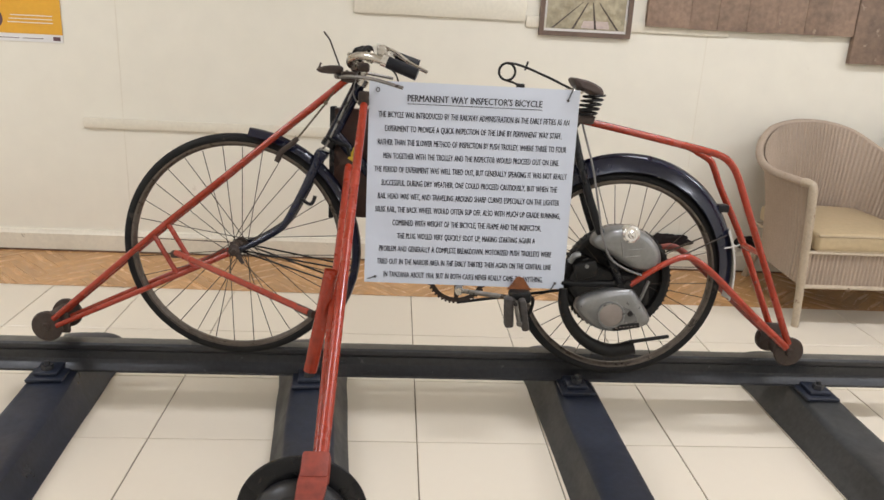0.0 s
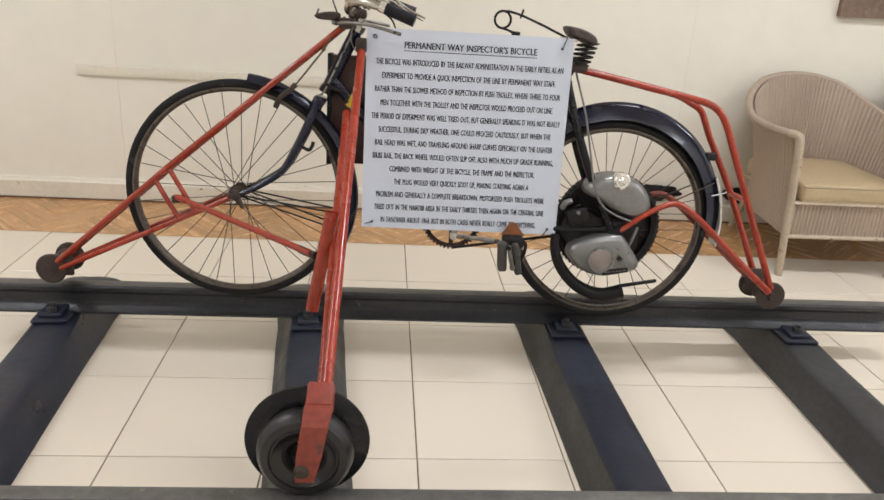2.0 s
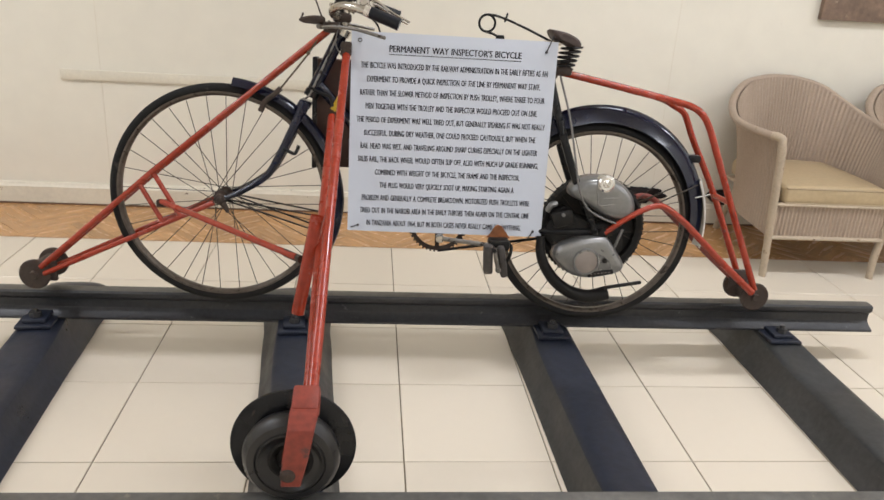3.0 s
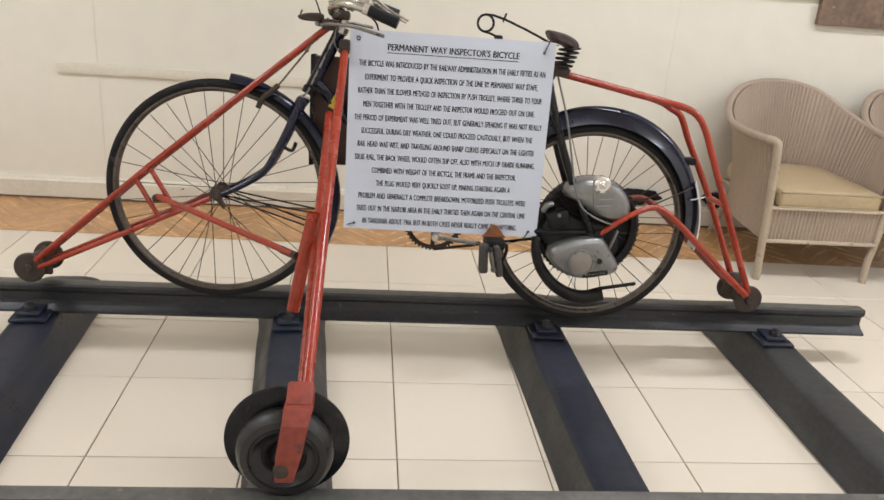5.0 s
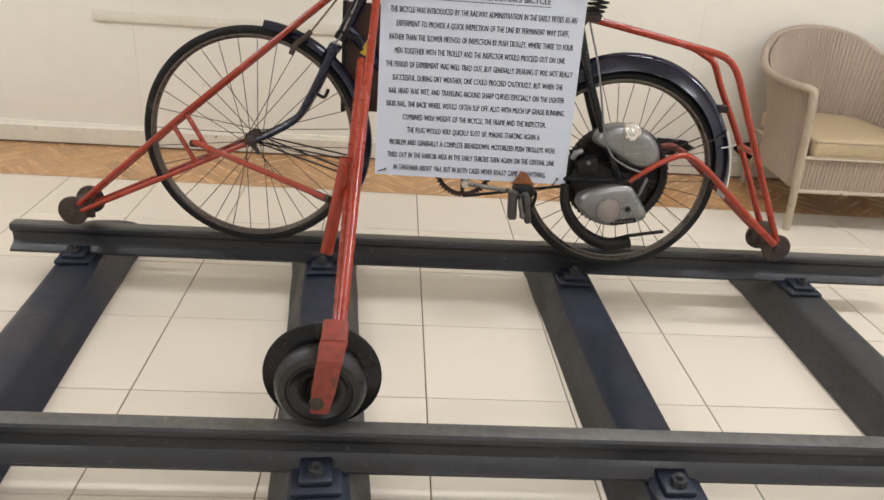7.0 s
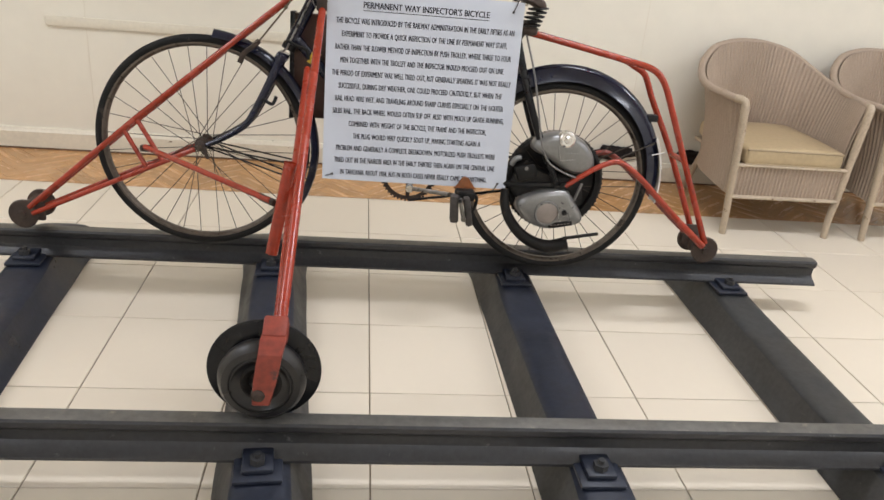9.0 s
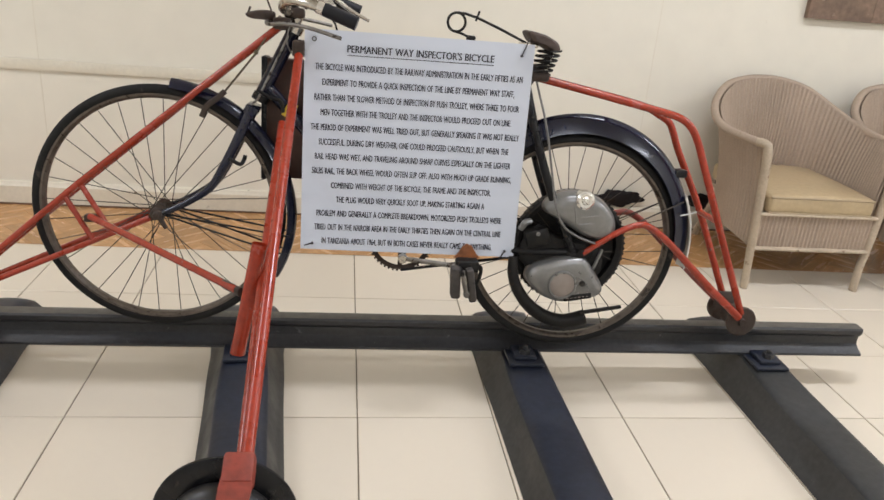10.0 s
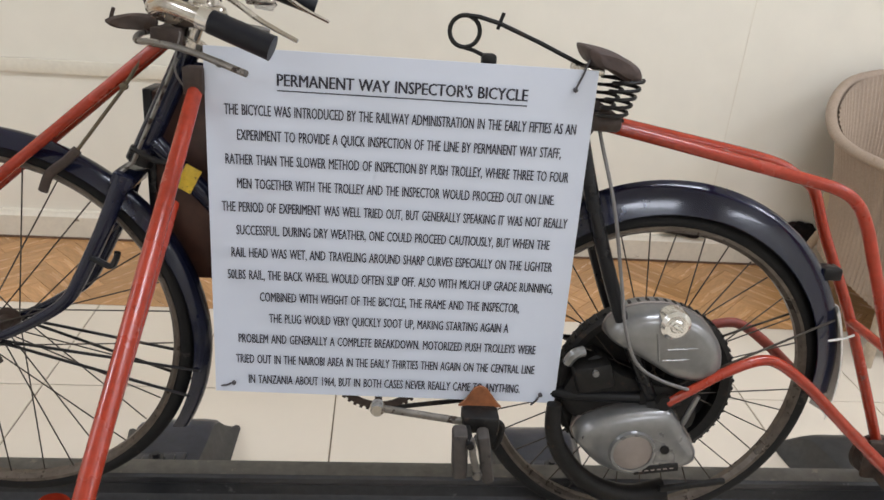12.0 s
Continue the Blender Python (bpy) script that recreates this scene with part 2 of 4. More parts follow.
def block(x0, x1, y0, y1, z0, z1, bevel=0.0, bm=None, m=None, segments=2):
    bm = bm or bmesh.new()
    made = bmesh.ops.create_cube(bm, size=1.0)["verts"]
    bmesh.ops.transform(bm, matrix=Matrix.Translation(((x0 + x1) / 2, (y0 + y1) / 2, (z0 + z1) / 2)) @ Matrix.Diagonal((x1 - x0, y1 - y0, z1 - z0, 1)), verts=made)
    if bevel:
        edges = {e for v in made for e in v.link_edges}
        out = bmesh.ops.bevel(bm, geom=list(edges), offset=bevel, segments=segments, affect="EDGES", profile=0.5)
        made = list({v for f in out["faces"] for v in f.verts} | {v for v in made if v.is_valid})
    if m is not None:
        bmesh.ops.transform(bm, matrix=m, verts=made)
    return bm


def pod(outline, layers, bm=None, steps=4):
    """A rounded body: a closed (u, w) outline, drawn in towards its middle at each (v, scale)."""
    bm = bm or bmesh.new()
    line = [Vector((p.x, p.y)) for p in curve([(u, w, 0) for u, w in outline], steps, closed=True)]
    mid = sum(line, Vector((0, 0))) / len(line)
    rings = []
    for v, s in layers:
        rings.append([bm.verts.new((mid.x + (p.x - mid.x) * s, v, mid.y + (p.y - mid.y) * s)) for p in line])
    n = len(line)
    for a, b in zip(rings, rings[1:]):
        for k in range(n):
            bm.faces.new((a[k], a[(k + 1) % n], b[(k + 1) % n], b[k]))
    bm.faces.new(rings[0])
    bm.faces.new(rings[-1])
    return bm


def prism(outline, y0, y1, bm=None):
    """A plate: a (x, z) outline from y0 to y1."""
    bm = bm or bmesh.new()
    a = [bm.verts.new((x, y0, z)) for x, z in outline]
    b = [bm.verts.new((x, y1, z)) for x, z in outline]
    n = len(a)
    for k in range(n):
        bm.faces.new((a[k], a[(k + 1) % n], b[(k + 1) % n], b[k]))
    bm.faces.new(a)
    bm.faces.new(b[::-1])
    return bm


def lettering(text, size, heavy=0.0, gap=1.4):
    """The mesh of one line of writing in the built-in font, in the x-z plane."""
    data = bpy.data.curves.new("line", "FONT")
    data.body, data.size, data.resolution_u, data.space_word = text, size, 2, gap
    ob = new("line", data)
    me = bpy.data.meshes.new_from_object(ob.evaluated_get(bpy.context.evaluated_depsgraph_get()))
    bm = bmesh.new()
    for k in (-1, 0, 1):  # three thin layers, a little apart, give the stroke its weight
        me.transform(Matrix.Translation((heavy * (-1 if k < 0 else 1), 0, 0.00008 if k > -1 else 0)))
        bm.from_mesh(me)
    bpy.data.objects.remove(ob)
    bpy.data.curves.remove(data)
    bpy.data.meshes.remove(me)
    return bm


# ---- the setting ----
WALL_TURN = math.atan(0.010)
WALL_AT = Matrix.Translation((0, 1.772, 0)) @ Matrix.Rotation(WALL_TURN, 4, "Z")  # its face is local y = 0
WEST, EAST, SOUTH = -4.2, 5.0, -4.8

floor = tagged(part("floor", block(WEST - 0.2, EAST + 0.2, SOUTH - 0.2, 2.0, -0.12, -0.004), GROUT, smooth=False), "cream tiled floor with a varnished parquet border", "floor", kind="structure")
north = tagged(part("wall_north", block(-4.6, 5.4, 0, 0.2, -0.1, CEILING), WALL, smooth=False), "cream painted wall with scuffs and faint panel joints", "wall", kind="structure")
north.matrix_basis = WALL_AT
tagged(part("wall_west", block(WEST - 0.2, WEST, SOUTH - 0.2, 1.9, -0.1, CEILING), WHITE_WALL, smooth=False), "plain pale plaster wall of the hall", "wall", kind="structure")
tagged(part("wall_east", block(EAST, EAST + 0.2, SOUTH - 0.2, 1.9, -0.1, CEILING), WHITE_WALL, smooth=False), "plain pale plaster wall of the hall", "wall", kind="structure")
tagged(part("wall_south", block(WEST, EAST, SOUTH - 0.2, SOUTH, -0.1, CEILING), WHITE_WALL, smooth=False), "plain pale plaster wall of the hall", "wall", kind="structure")
tagged(part("ceiling", block(WEST - 0.2, EAST + 0.2, SOUTH - 0.2, 2.2, CEILING, CEILING + 0.1), CEIL, smooth=False), "plain white ceiling of the hall", "ceiling", kind="structure")

skirt = bmesh.new()
prof = [(0.0, 0.002), (-0.024, 0.002), (-0.024, 0.090), (-0.018, 0.100), (-0.014, 0.109), (0.0, 0.112)]
rows_ = [[skirt.verts.new((x, y, z)) for y, z in prof] for x in np.linspace(-4.3, 5.0, 60)]
for ra, rb in zip(rows_, rows_[1:]):
    for k in range(len(prof) - 1):
        skirt.faces.new((ra[k], ra[k + 1], rb[k + 1], rb[k]))
baseboard = tagged(part("baseboard", skirt, SKIRT, smooth=False), "cream skirting board with dark scuffs and chipped paint", "baseboard", kind="structure")
baseboard.matrix_basis = WALL_AT


# thin dark brown bead where the skirting meets the floor
foot_brown = material("brown_foot_bead", (0.13, 0.070, 0.040), 0.7, vary=0.35, big=6, fine=50, bump=0.1)
foot = tagged(part("trim", block(-4.3, 5.0, -0.030, -0.0246, 0.0012, 0.010, 0.002), foot_brown), "thin dark brown bead along the foot of the skirting", "trim", kind="structure")
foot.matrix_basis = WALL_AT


def wall_strip(label, x0, x1, z0, z1, depth):
    ob = tagged(part("trim", block(x0, x1, -depth, -0.001, z0, z1, 0.004), TRIM), label, "trim", kind="structure")
    ob.matrix_basis = WALL_AT


wall_strip("low cream cover strip along the wall", -1.63, 0.05, 0.632, 0.682, 0.014)
wall_strip("high cream cover strip along the wall", -0.33, 0.492, 1.233, 1.33, 0.016)
wall_strip("high cream cover strip below the boards", 0.495, 1.50, 1.208, 1.26, 0.012)
for x in (-1.443, 1.40):
    joint = tagged(part("trim", block(x - 0.0015, x + 0.0015, -0.0012, -0.0002, 0.114, 2.95), TRIM, smooth=False), "hairline joint between the wall panels", "trim", kind="structure")
    joint.matrix_basis = WALL_AT

for x, y in FITTINGS:
    fitting = thing("ceiling_light", "white ceiling light with a pale diffuser panel", "ceiling light", Matrix.Translation((x, y, CEILING)), "ceiling lights of the hall")
    part("housing", block(-0.66, 0.66, -0.2, 0.2, -0.06, -0.001, 0.006), ENAMEL, fitting)
    part("diffuser", block(-0.63, 0.63, -0.17, 0.17, -0.072, -0.0605, 0.004), DIFFUSER, fitting)
    lamp = bpy.data.lights.new("ceiling_lamp", "AREA")
    lamp.shape, lamp.size, lamp.size_y, lamp.energy, lamp.color = "RECTANGLE", 1.2, 0.32, LAMP_POWER, LAMP_COLOUR
    new("ceiling_lamp", lamp).matrix_basis = Matrix.Translation((x, y, CEILING - 0.08))


# ---- things on the wall ----
def picture():
    e = thing("framed_picture", "dark-framed photograph of railway lines hung on the wall", "picture", WALL_AT @ Matrix.Translation((0.784, 0, 1.175)))
    w, h = 0.225, 0.36
    part("frame", prism([(-w, 0), (w, 0), (w - 0.022, 0.022), (-w + 0.022, 0.022)], -0.024, -0.002), FRAME_WOOD, e, smooth=False)
    part("frame", prism([(-w, h), (w, h), (w - 0.022, h - 0.022), (-w + 0.022, h - 0.022)], -0.024, -0.002), FRAME_WOOD, e, smooth=False)
    for s in (-1, 1):
        part("frame", prism([(s * w, 0), (s * w, h), (s * (w - 0.022), h - 0.022), (s * (w - 0.022), 0.022)], -0.024, -0.002), FRAME_WOOD, e, smooth=False)
    part("mount", block(-w + 0.02, w - 0.02, -0.010, -0.003, 0.02, h - 0.02), MOUNT, e, smooth=False)
    photo = part("photograph", block(-w + 0.034, w - 0.032, -0.0125, -0.0102, 0.034, h - 0.034), PHOTO, e, smooth=False)
    for x0, x1 in ((-0.16, -0.02), (-0.06, 0.005), (0.05, 0.03), (0.16, 0.06)):
        part("rail_line", prism([(x0 - 0.006, 0.036), (x0 + 0.006, 0.036), (x1 + 0.002, 0.16), (x1 - 0.002, 0.16)], -0.0140, -0.0128), PHOTO_DARK, photo, smooth=False)
    part("pale_patch", prism([(-0.02, 0.04), (0.12, 0.04), (0.11, 0.075), (-0.01, 0.075)], -0.0138, -0.0127), PHOTO_PALE, photo, smooth=False)


picture()


def wall_boards():
    e = thing("wooden_boards", "weathered brown wooden boards mounted high on the wall", "board", WALL_AT @ Matrix.Translation((0, 0, 0)))
    edges = [1.078, 1.29, 1.43, 1.575, 1.72, 1.865, 1.985, 2.12]
    for a, b in zip(edges, edges[1:]):
        lift = random.uniform(0, 0.005)
        part("board", block(a + 0.0003, b - 0.0003, -0.03 - lift, -0.002, 1.234 + random.uniform(0, 0.007), 1.66, 0.002), BOARD, e)
    for a, b in ((2.123, 2.46), (2.462, 2.80), (2.802, 3.10)):
        part("board", block(a, b, -0.034 - random.uniform(0, 0.004), -0.002, 1.112, 1.66, 0.003), BOARD, e)


wall_boards()


def poster():
    e = thing("poster", "yellow and white printed poster taped to the wall", "poster", WALL_AT @ Matrix.Translation((-1.693, -0.002, 1.026)))
    part("sheet", block(-0.46, 0, -0.0015, 0, 0, 0.62), PAPER, e, smooth=False)
    panel = part("yellow_panel", block(-0.45, 0.0, -0.0035, -0.0018, 0.036, 0.60), POSTER_YELLOW, e, smooth=False)
    part("picture_disc", lathe([(0, -0.0052), (0.045, -0.0052), (0.045, -0.0037)], 24, m=Matrix.Translation((-0.31, 0, 0.10))), POSTER_DARK, e)
    part("picture_disc", lathe([(0, -0.0052), (0.032, -0.0052), (0.032, -0.0037)], 24, m=Matrix.Translation((-0.31, 0, 0.20))), PAPER, e)
    for k in range(3):
        part("text_bar", block(-0.245 + 0.008 * k, -0.04, -0.0048, -0.0037, 0.085 + 0.016 * k, 0.0885 + 0.016 * k), PAPER, e, smooth=False)
    for a, b in ((-0.30, -0.20), (-0.185, -0.09)):
        part("text_bar", block(a, b, -0.0028, -0.0017, 0.014, 0.017), POSTER_DARK, e, smooth=False)
    part("emblem", block(-0.045, -0.012, -0.0028, -0.0017, 0.008, 0.026), POSTER_DARK, e, smooth=False)


poster()


# ---- track ----
RAIL_Z = 0.114
RAIL_H = 0.090


def rail(x0, x1, at, turn):
    e = thing("rail", "dark painted steel rail with a worn scuffed head", "rail", Matrix.Translation((0, at, RAIL_Z)) @ Matrix.Rotation(turn, 4, "Z"), "rails of the short track")
    half = [(0.047, 0.0), (0.047, 0.007), (0.022, 0.019), (0.012, 0.029), (0.0105, 0.042), (0.012, 0.056), (0.0225, 0.066), (0.0245, 0.070), (0.0250, 0.083), (0.021, 0.0885)]
    line = half + [(-y, z) for y, z in half[::-1]]
    bm = bmesh.new()
    xs = np.linspace(x0, x1, 40)
    rings = [[bm.verts.new((x, y, z)) for y, z in line] for x in xs]
    n = len(line)
    for a, b in zip(rings, rings[1:]):
        for k in range(n):
            bm.faces.new((a[k], a[(k + 1) % n], b[(k + 1) % n], b[k]))
    bm.faces.new(rings[0])
    bm.faces.new(rings[-1])
    part("rail_body", bm, RAIL, e)
    top = bmesh.new()
    cross = [(-0.0205, 0.0890), (-0.012, 0.0905), (0.012, 0.0905), (0.0205, 0.0890)]
    rings = [[top.verts.new((x, y, z)) for y, z in cross] for x in np.linspace(x0 + 0.001, x1 - 0.001, 40)]
    for a, b in zip(rings, rings[1:]):
        for k in range(3):
            top.faces.new((a[k], a[k + 1], b[k + 1], b[k]))
    part("running_surface", top, RAIL_TOP, e, "worn grey running surface")


FAR_Y, NEAR_Y = 0.243, -0.803
rail(-1.37, 1.682, FAR_Y, 0.012)
rail(-1.42, 1.78, NEAR_Y, 0.006)


SLEEPER_SIDE = material("dusty_grey_sleeper_flank", (0.040, 0.039, 0.037), 0.5, vary=0.35, big=6, fine=60, bump=0.2, wear=(0.09, 0.085, 0.075), wear_at=0.66, wear_scale=28, wear_rough=0.7, bump_scale=40)
SLEEPER_GREY = material("grey_black_painted_sleeper", (0.026, 0.027, 0.028), 0.42, vary=0.35, big=4, fine=55, bump=0.2, wear=(0.10, 0.10, 0.095), wear_at=0.70, wear_scale=26, wear_rough=0.7, bump_scale=40)
SEATS = (0.553, -0.493)


def sleeper_form(y):
    """Height of the crown and half-widths of crown, shoulder and foot along a pressed trough."""
    far = abs(y)
    drop = 0.0 if far < 0.8 else ((far - 0.8) / 0.12) ** 2 * 0.085
    seat = max(math.exp(-((y - q) / 0.15) ** 2) for q in SEATS)
    flare = max(0.0, (far - 0.66) / 0.26)
    return 0.104 + 0.013 * seat - drop, 0.047 - 0.004 * seat + 0.016 * flare, 0.070 - 0.006 * seat + 0.030 * flare, 0.112 + 0.004 * seat + 0.026 * flare


def sleeper_loft(line_at):
    bm = bmesh.new()
    rings = [[bm.verts.new((x, y, z)) for x, z in line_at(y)] for y in SLEEPER_STATIONS]
    for a, b in zip(rings, rings[1:]):
        for k in range(len(a) - 1):
            bm.faces.new((a[k], a[k + 1], b[k + 1], b[k]))
    return bm, rings


SLEEPER_STATIONS = [-0.92, -0.905, -0.87, -0.83] + [-0.80 + 0.05 * k for k in range(33)] + [0.83, 0.87, 0.905, 0.92]


def sleeper_crown():
    """The top of the trough, raised at the rail seats and dipped between them and at its ends."""
    def line(y):
        top, crown, shoulder, foot = sleeper_form(y)
        half = [(shoulder, max(top - 0.013, 0.014)), (shoulder - 0.006, max(top - 0.006, 0.017)), (crown, max(top - 0.001, 0.019)), (crown * 0.5, max(top + 0.0005, 0.02)), (0.0, max(top, 0.02))]
        return half + [(-x, z) for x, z in half[-2::-1]]
    bm, rings = sleeper_loft(line)
    return bm


def sleeper_flank(s):
    """One sloping side of the trough, from the shoulder to its flared foot."""
    def line(y):
        top, crown, shoulder, foot = sleeper_form(y)
        z = max(top - 0.013, 0.014)
        return [(s * x, h) for x, h in ((shoulder, z), (shoulder + 0.4 * (foot - shoulder), 0.55 * z), (foot - 0.012, min(0.018, z)), (foot - 0.003, 0.011), (foot, 0.002), (foot - 0.006, 0.001))]
    bm, rings = sleeper_loft(line)
    return bm


def sleeper_end(y):
    top, crown, shoulder, foot = sleeper_form(y)
    bm = bmesh.new()
    bm.faces.new([bm.verts.new((x, y, z)) for x, z in ((-foot, 0.002), (-shoulder, max(top - 0.013, 0.014)), (-crown, max(top - 0.001, 0.019)), (crown, max(top - 0.001, 0.019)), (shoulder, max(top - 0.013, 0.014)), (foot, 0.002))])
    return bm


def clip_parts(e, y, s):
    """A rail clip beside the rail foot: base pad, clip and bolt."""
    pad = part("clip_plate", block(-0.060, 0.048, y - 0.048, y + 0.048, 0.1125, 0.123, 0.003), SLEEPER, e)
    lo, hi = (y - 0.028, y + 0.052) if s < 0 else (y - 0.052, y + 0.028)
    part("rail_clip", block(-0.042, 0.028, lo, hi, 0.123, 0.137, 0.005), SLEEPER, pad)
    nut = bmesh.new()
    bmesh.ops.create_cone(nut, cap_ends=True, segments=6, radius1=0.018, radius2=0.018, depth=0.016, matrix=Matrix.Translation((-0.007, y - 0.002, 0.145)))
    bmesh.ops.create_cone(nut, cap_ends=True, segments=10, radius1=0.008, radius2=0.008, depth=0.012, matrix=Matrix.Translation((-0.007, y - 0.002, 0.157)))
    part("bolt", nut, RAIL, pad)


MID_Y = -0.31
NAVY_LABEL, GREY_LABEL = "navy painted pressed steel railway sleeper lying on the tiles", "dark grey painted pressed steel sleeper at the track end"
for x, turn, paint in ((-1.106, 0.074, SLEEPER), (-0.292, 0.096, SLEEPER), (0.527, 0.026, SLEEPER), (1.318, 0.004, SLEEPER_GREY)):
    e = thing("sleeper", NAVY_LABEL if paint is SLEEPER else GREY_LABEL, "sleeper", Matrix.Translation((x, MID_Y, 0)) @ Matrix.Rotation(turn, 4, "Z"), "sleepers under the rails")
    trough = part("trough", sleeper_crown(), paint, e)
    for s in (-1, 1):
        part("flank", sleeper_flank(s), SLEEPER if x < -1 else SLEEPER_SIDE, trough, "" if x < -1 else "dusty grey sloping flank")
        part("trough_end", sleeper_end(s * 0.92), SLEEPER_SIDE, trough, smooth=False)
    for rail_y in (FAR_Y, NEAR_Y):
        for s in (-1, 1):
            clip_parts(e, rail_y + s * (0.088 if rail_y > 0 else 0.074) - MID_Y, s)


# ---- the rail bicycle ----
LEANING = Matrix.Translation((0, 0.165, 0.2)) @ Matrix.Rotation(-0.02, 4, "Z") @ Matrix.Rotation(-0.08, 4, "X")
BIKE = LEANING @ Matrix.Translation((0, 0, 0.004)) @ Matrix.Scale(0.99, 4)
TO_BIKE = BIKE.inverted()
FRONT_HUB, REAR_HUB = (-0.569, 0.341), (0.611, 0.298)


def local(x, y, z):
    """A place in the hall as the bicycle's own coordinates."""
    return TO_BIKE @ Vector((x, y, z))


bike = thing("rail_bicycle", "old navy motorised bicycle with red outrigger frame standing on the rail", "bicycle", BIKE)


def bicycle_wheel(name, hub, radius, tyre_r, spokes, label, hub_half):
    at = Matrix.Translation((hub[0], 0, hub[1]))
    rr = radius - 2 * tyre_r
    rim = part(name, lathe([(rr - 0.006, -0.006), (rr + 0.001, -0.0135), (rr + 0.007, -0.0140), (rr + 0.007, 0.0140), (rr + 0.001, 0.0135), (rr - 0.006, 0.006)], 72, closed=True), RIM, bike, label)
    rim.matrix_basis = at
    ring = [(radius - tyre_r + tyre_r * math.cos(a), tyre_r * 0.98 * math.sin(a)) for a in np.linspace(0, 6.28319, 13)[:-1]]
    part("tyre", lathe(ring, 96, closed=True), RUBBER, rim, "dusty black rubber tyre")
    part("hub", lathe([(0, -hub_half - 0.02), (0.006, -hub_half - 0.02), (0.006, -hub_half - 0.004), (0.014, -hub_half), (0.022, -hub_half + 0.004), (0.022, -hub_half + 0.008), (0.013, -hub_half + 0.014), (0.012, 0), (0.013, hub_half - 0.014), (0.022, hub_half - 0.008), (0.022, hub_half - 0.004), (0.006, hub_half + 0.004), (0.006, hub_half + 0.02), (0, hub_half + 0.02)], 20), RUST, rim, "rusty hub")
    shared = {}
    for k in range(spokes):
        s = 1 if k % 2 else -1
        lean = 1 if (k // 2) % 2 else -1
        if (s, lean) not in shared:
            a = radians(68) * lean
            start = (0.020 * math.cos(a), s * (hub_half - 0.006), 0.020 * math.sin(a))
            ob = part("spoke", tube([start, (rr - 0.008, s * 0.003, 0)], 0.00135, 5), SPOKE, rim)
            shared[(s, lean)] = ob
        else:
            ob = again(shared[(s, lean)], "spoke", Matrix.Identity(4), rim)
        ob.matrix_basis = Matrix.Rotation(6.28319 * k / spokes + 0.05, 4, "Y")
    return rim


bicycle_wheel("front_wheel", FRONT_HUB, 0.345, 0.0155, 32, "spoked front wheel", 0.040)
bicycle_wheel("rear_wheel", REAR_HUB, 0.327, 0.0160, 36, "spoked rear wheel", 0.045)


def mudguard(name, hub, a0, a1, r_top, r_side, width, material, label, lip=0.030):
    bm = bmesh.new()
    rings = []
    for a in np.linspace(radians(a0), radians(a1), 44):
        r = r_side + (r_top - r_side) * max(math.sin(a), 0)
        ring = []
        for k in range(9):
            q = -1 + k / 4
            ring.append((r - 0.002 - lip * q * q, width * q))
        ring += [(x - 0.0015, y * 0.97) for x, y in ring[::-1]]
        rings.append([bm.verts.new((hub[0] + x * math.cos(a), y, hub[1] + x * math.sin(a))) for x, y in ring])
    n = len(rings[0])
    for a, b in zip(rings, rings[1:]):
        for k in range(n):
            bm.faces.new((a[k], a[(k + 1) % n], b[(k + 1) % n], b[k]))
    bm.faces.new(rings[0])
    bm.faces.new(rings[-1])
    return part(name, bm, material, bike, label)


WHITE_PAINT = material("grubby_white_paint", (0.62, 0.60, 0.56), 0.4, vary=0.15, big=12, bump=0.05, wear=(0.2, 0.18, 0.16), wear_at=0.62, wear_scale=30)
mudguard("front_mudguard", FRONT_HUB, 84, -30, 0.368, 0.378, 0.029, NAVY, "glossy navy front mudguard", 0.024)
mudguard("rear_mudguard", REAR_HUB, 152, -2, 0.384, 0.362, 0.034, NAVY, "glossy navy rear mudguard", 0.052)
mudguard("mudguard_tail", REAR_HUB, 26, -10, 0.378, 0.374, 0.030, WHITE_PAINT, "white painted mudguard end", 0.014)
for s in (-1, 1):
    part("mudguard_stay", tube([(FRONT_HUB[0], s * 0.045, FRONT_HUB[1]), (FRONT_HUB[0] + 0.362 * math.cos(radians(-9)), s * 0.028, FRONT_HUB[1] + 0.362 * math.sin(radians(-9)))], 0.0028, 6), BLACK, bike)
    part("mudguard_stay", tube([(FRONT_HUB[0], s * 0.045, FRONT_HUB[1]), (FRONT_HUB[0] + 0.355 * math.cos(radians(-18)), s * 0.028, FRONT_HUB[1] + 0.355 * math.sin(radians(-18)))], 0.0028, 6), BLACK, bike)
    part("mudguard_stay", tube([(REAR_HUB[0] + 0.02, s * 0.055, REAR_HUB[1]), (REAR_HUB[0] + 0.350 * math.cos(radians(25)), s * 0.034, REAR_HUB[1] + 0.350 * math.sin(radians(25)))], 0.0022, 6), SPOKE, bike)
part("tail_tie", tube([(0.925, -0.036, 0.405), (0.953, -0.038, 0.412), (0.972, -0.034, 0.418)], 0.0022, 6), WHITE_PAINT, bike, "white plastic tie")
part("reflector_bracket", block(0.900, 0.936, -0.012, 0.022, 0.512, 0.536, 0.005), BLACK, bike)

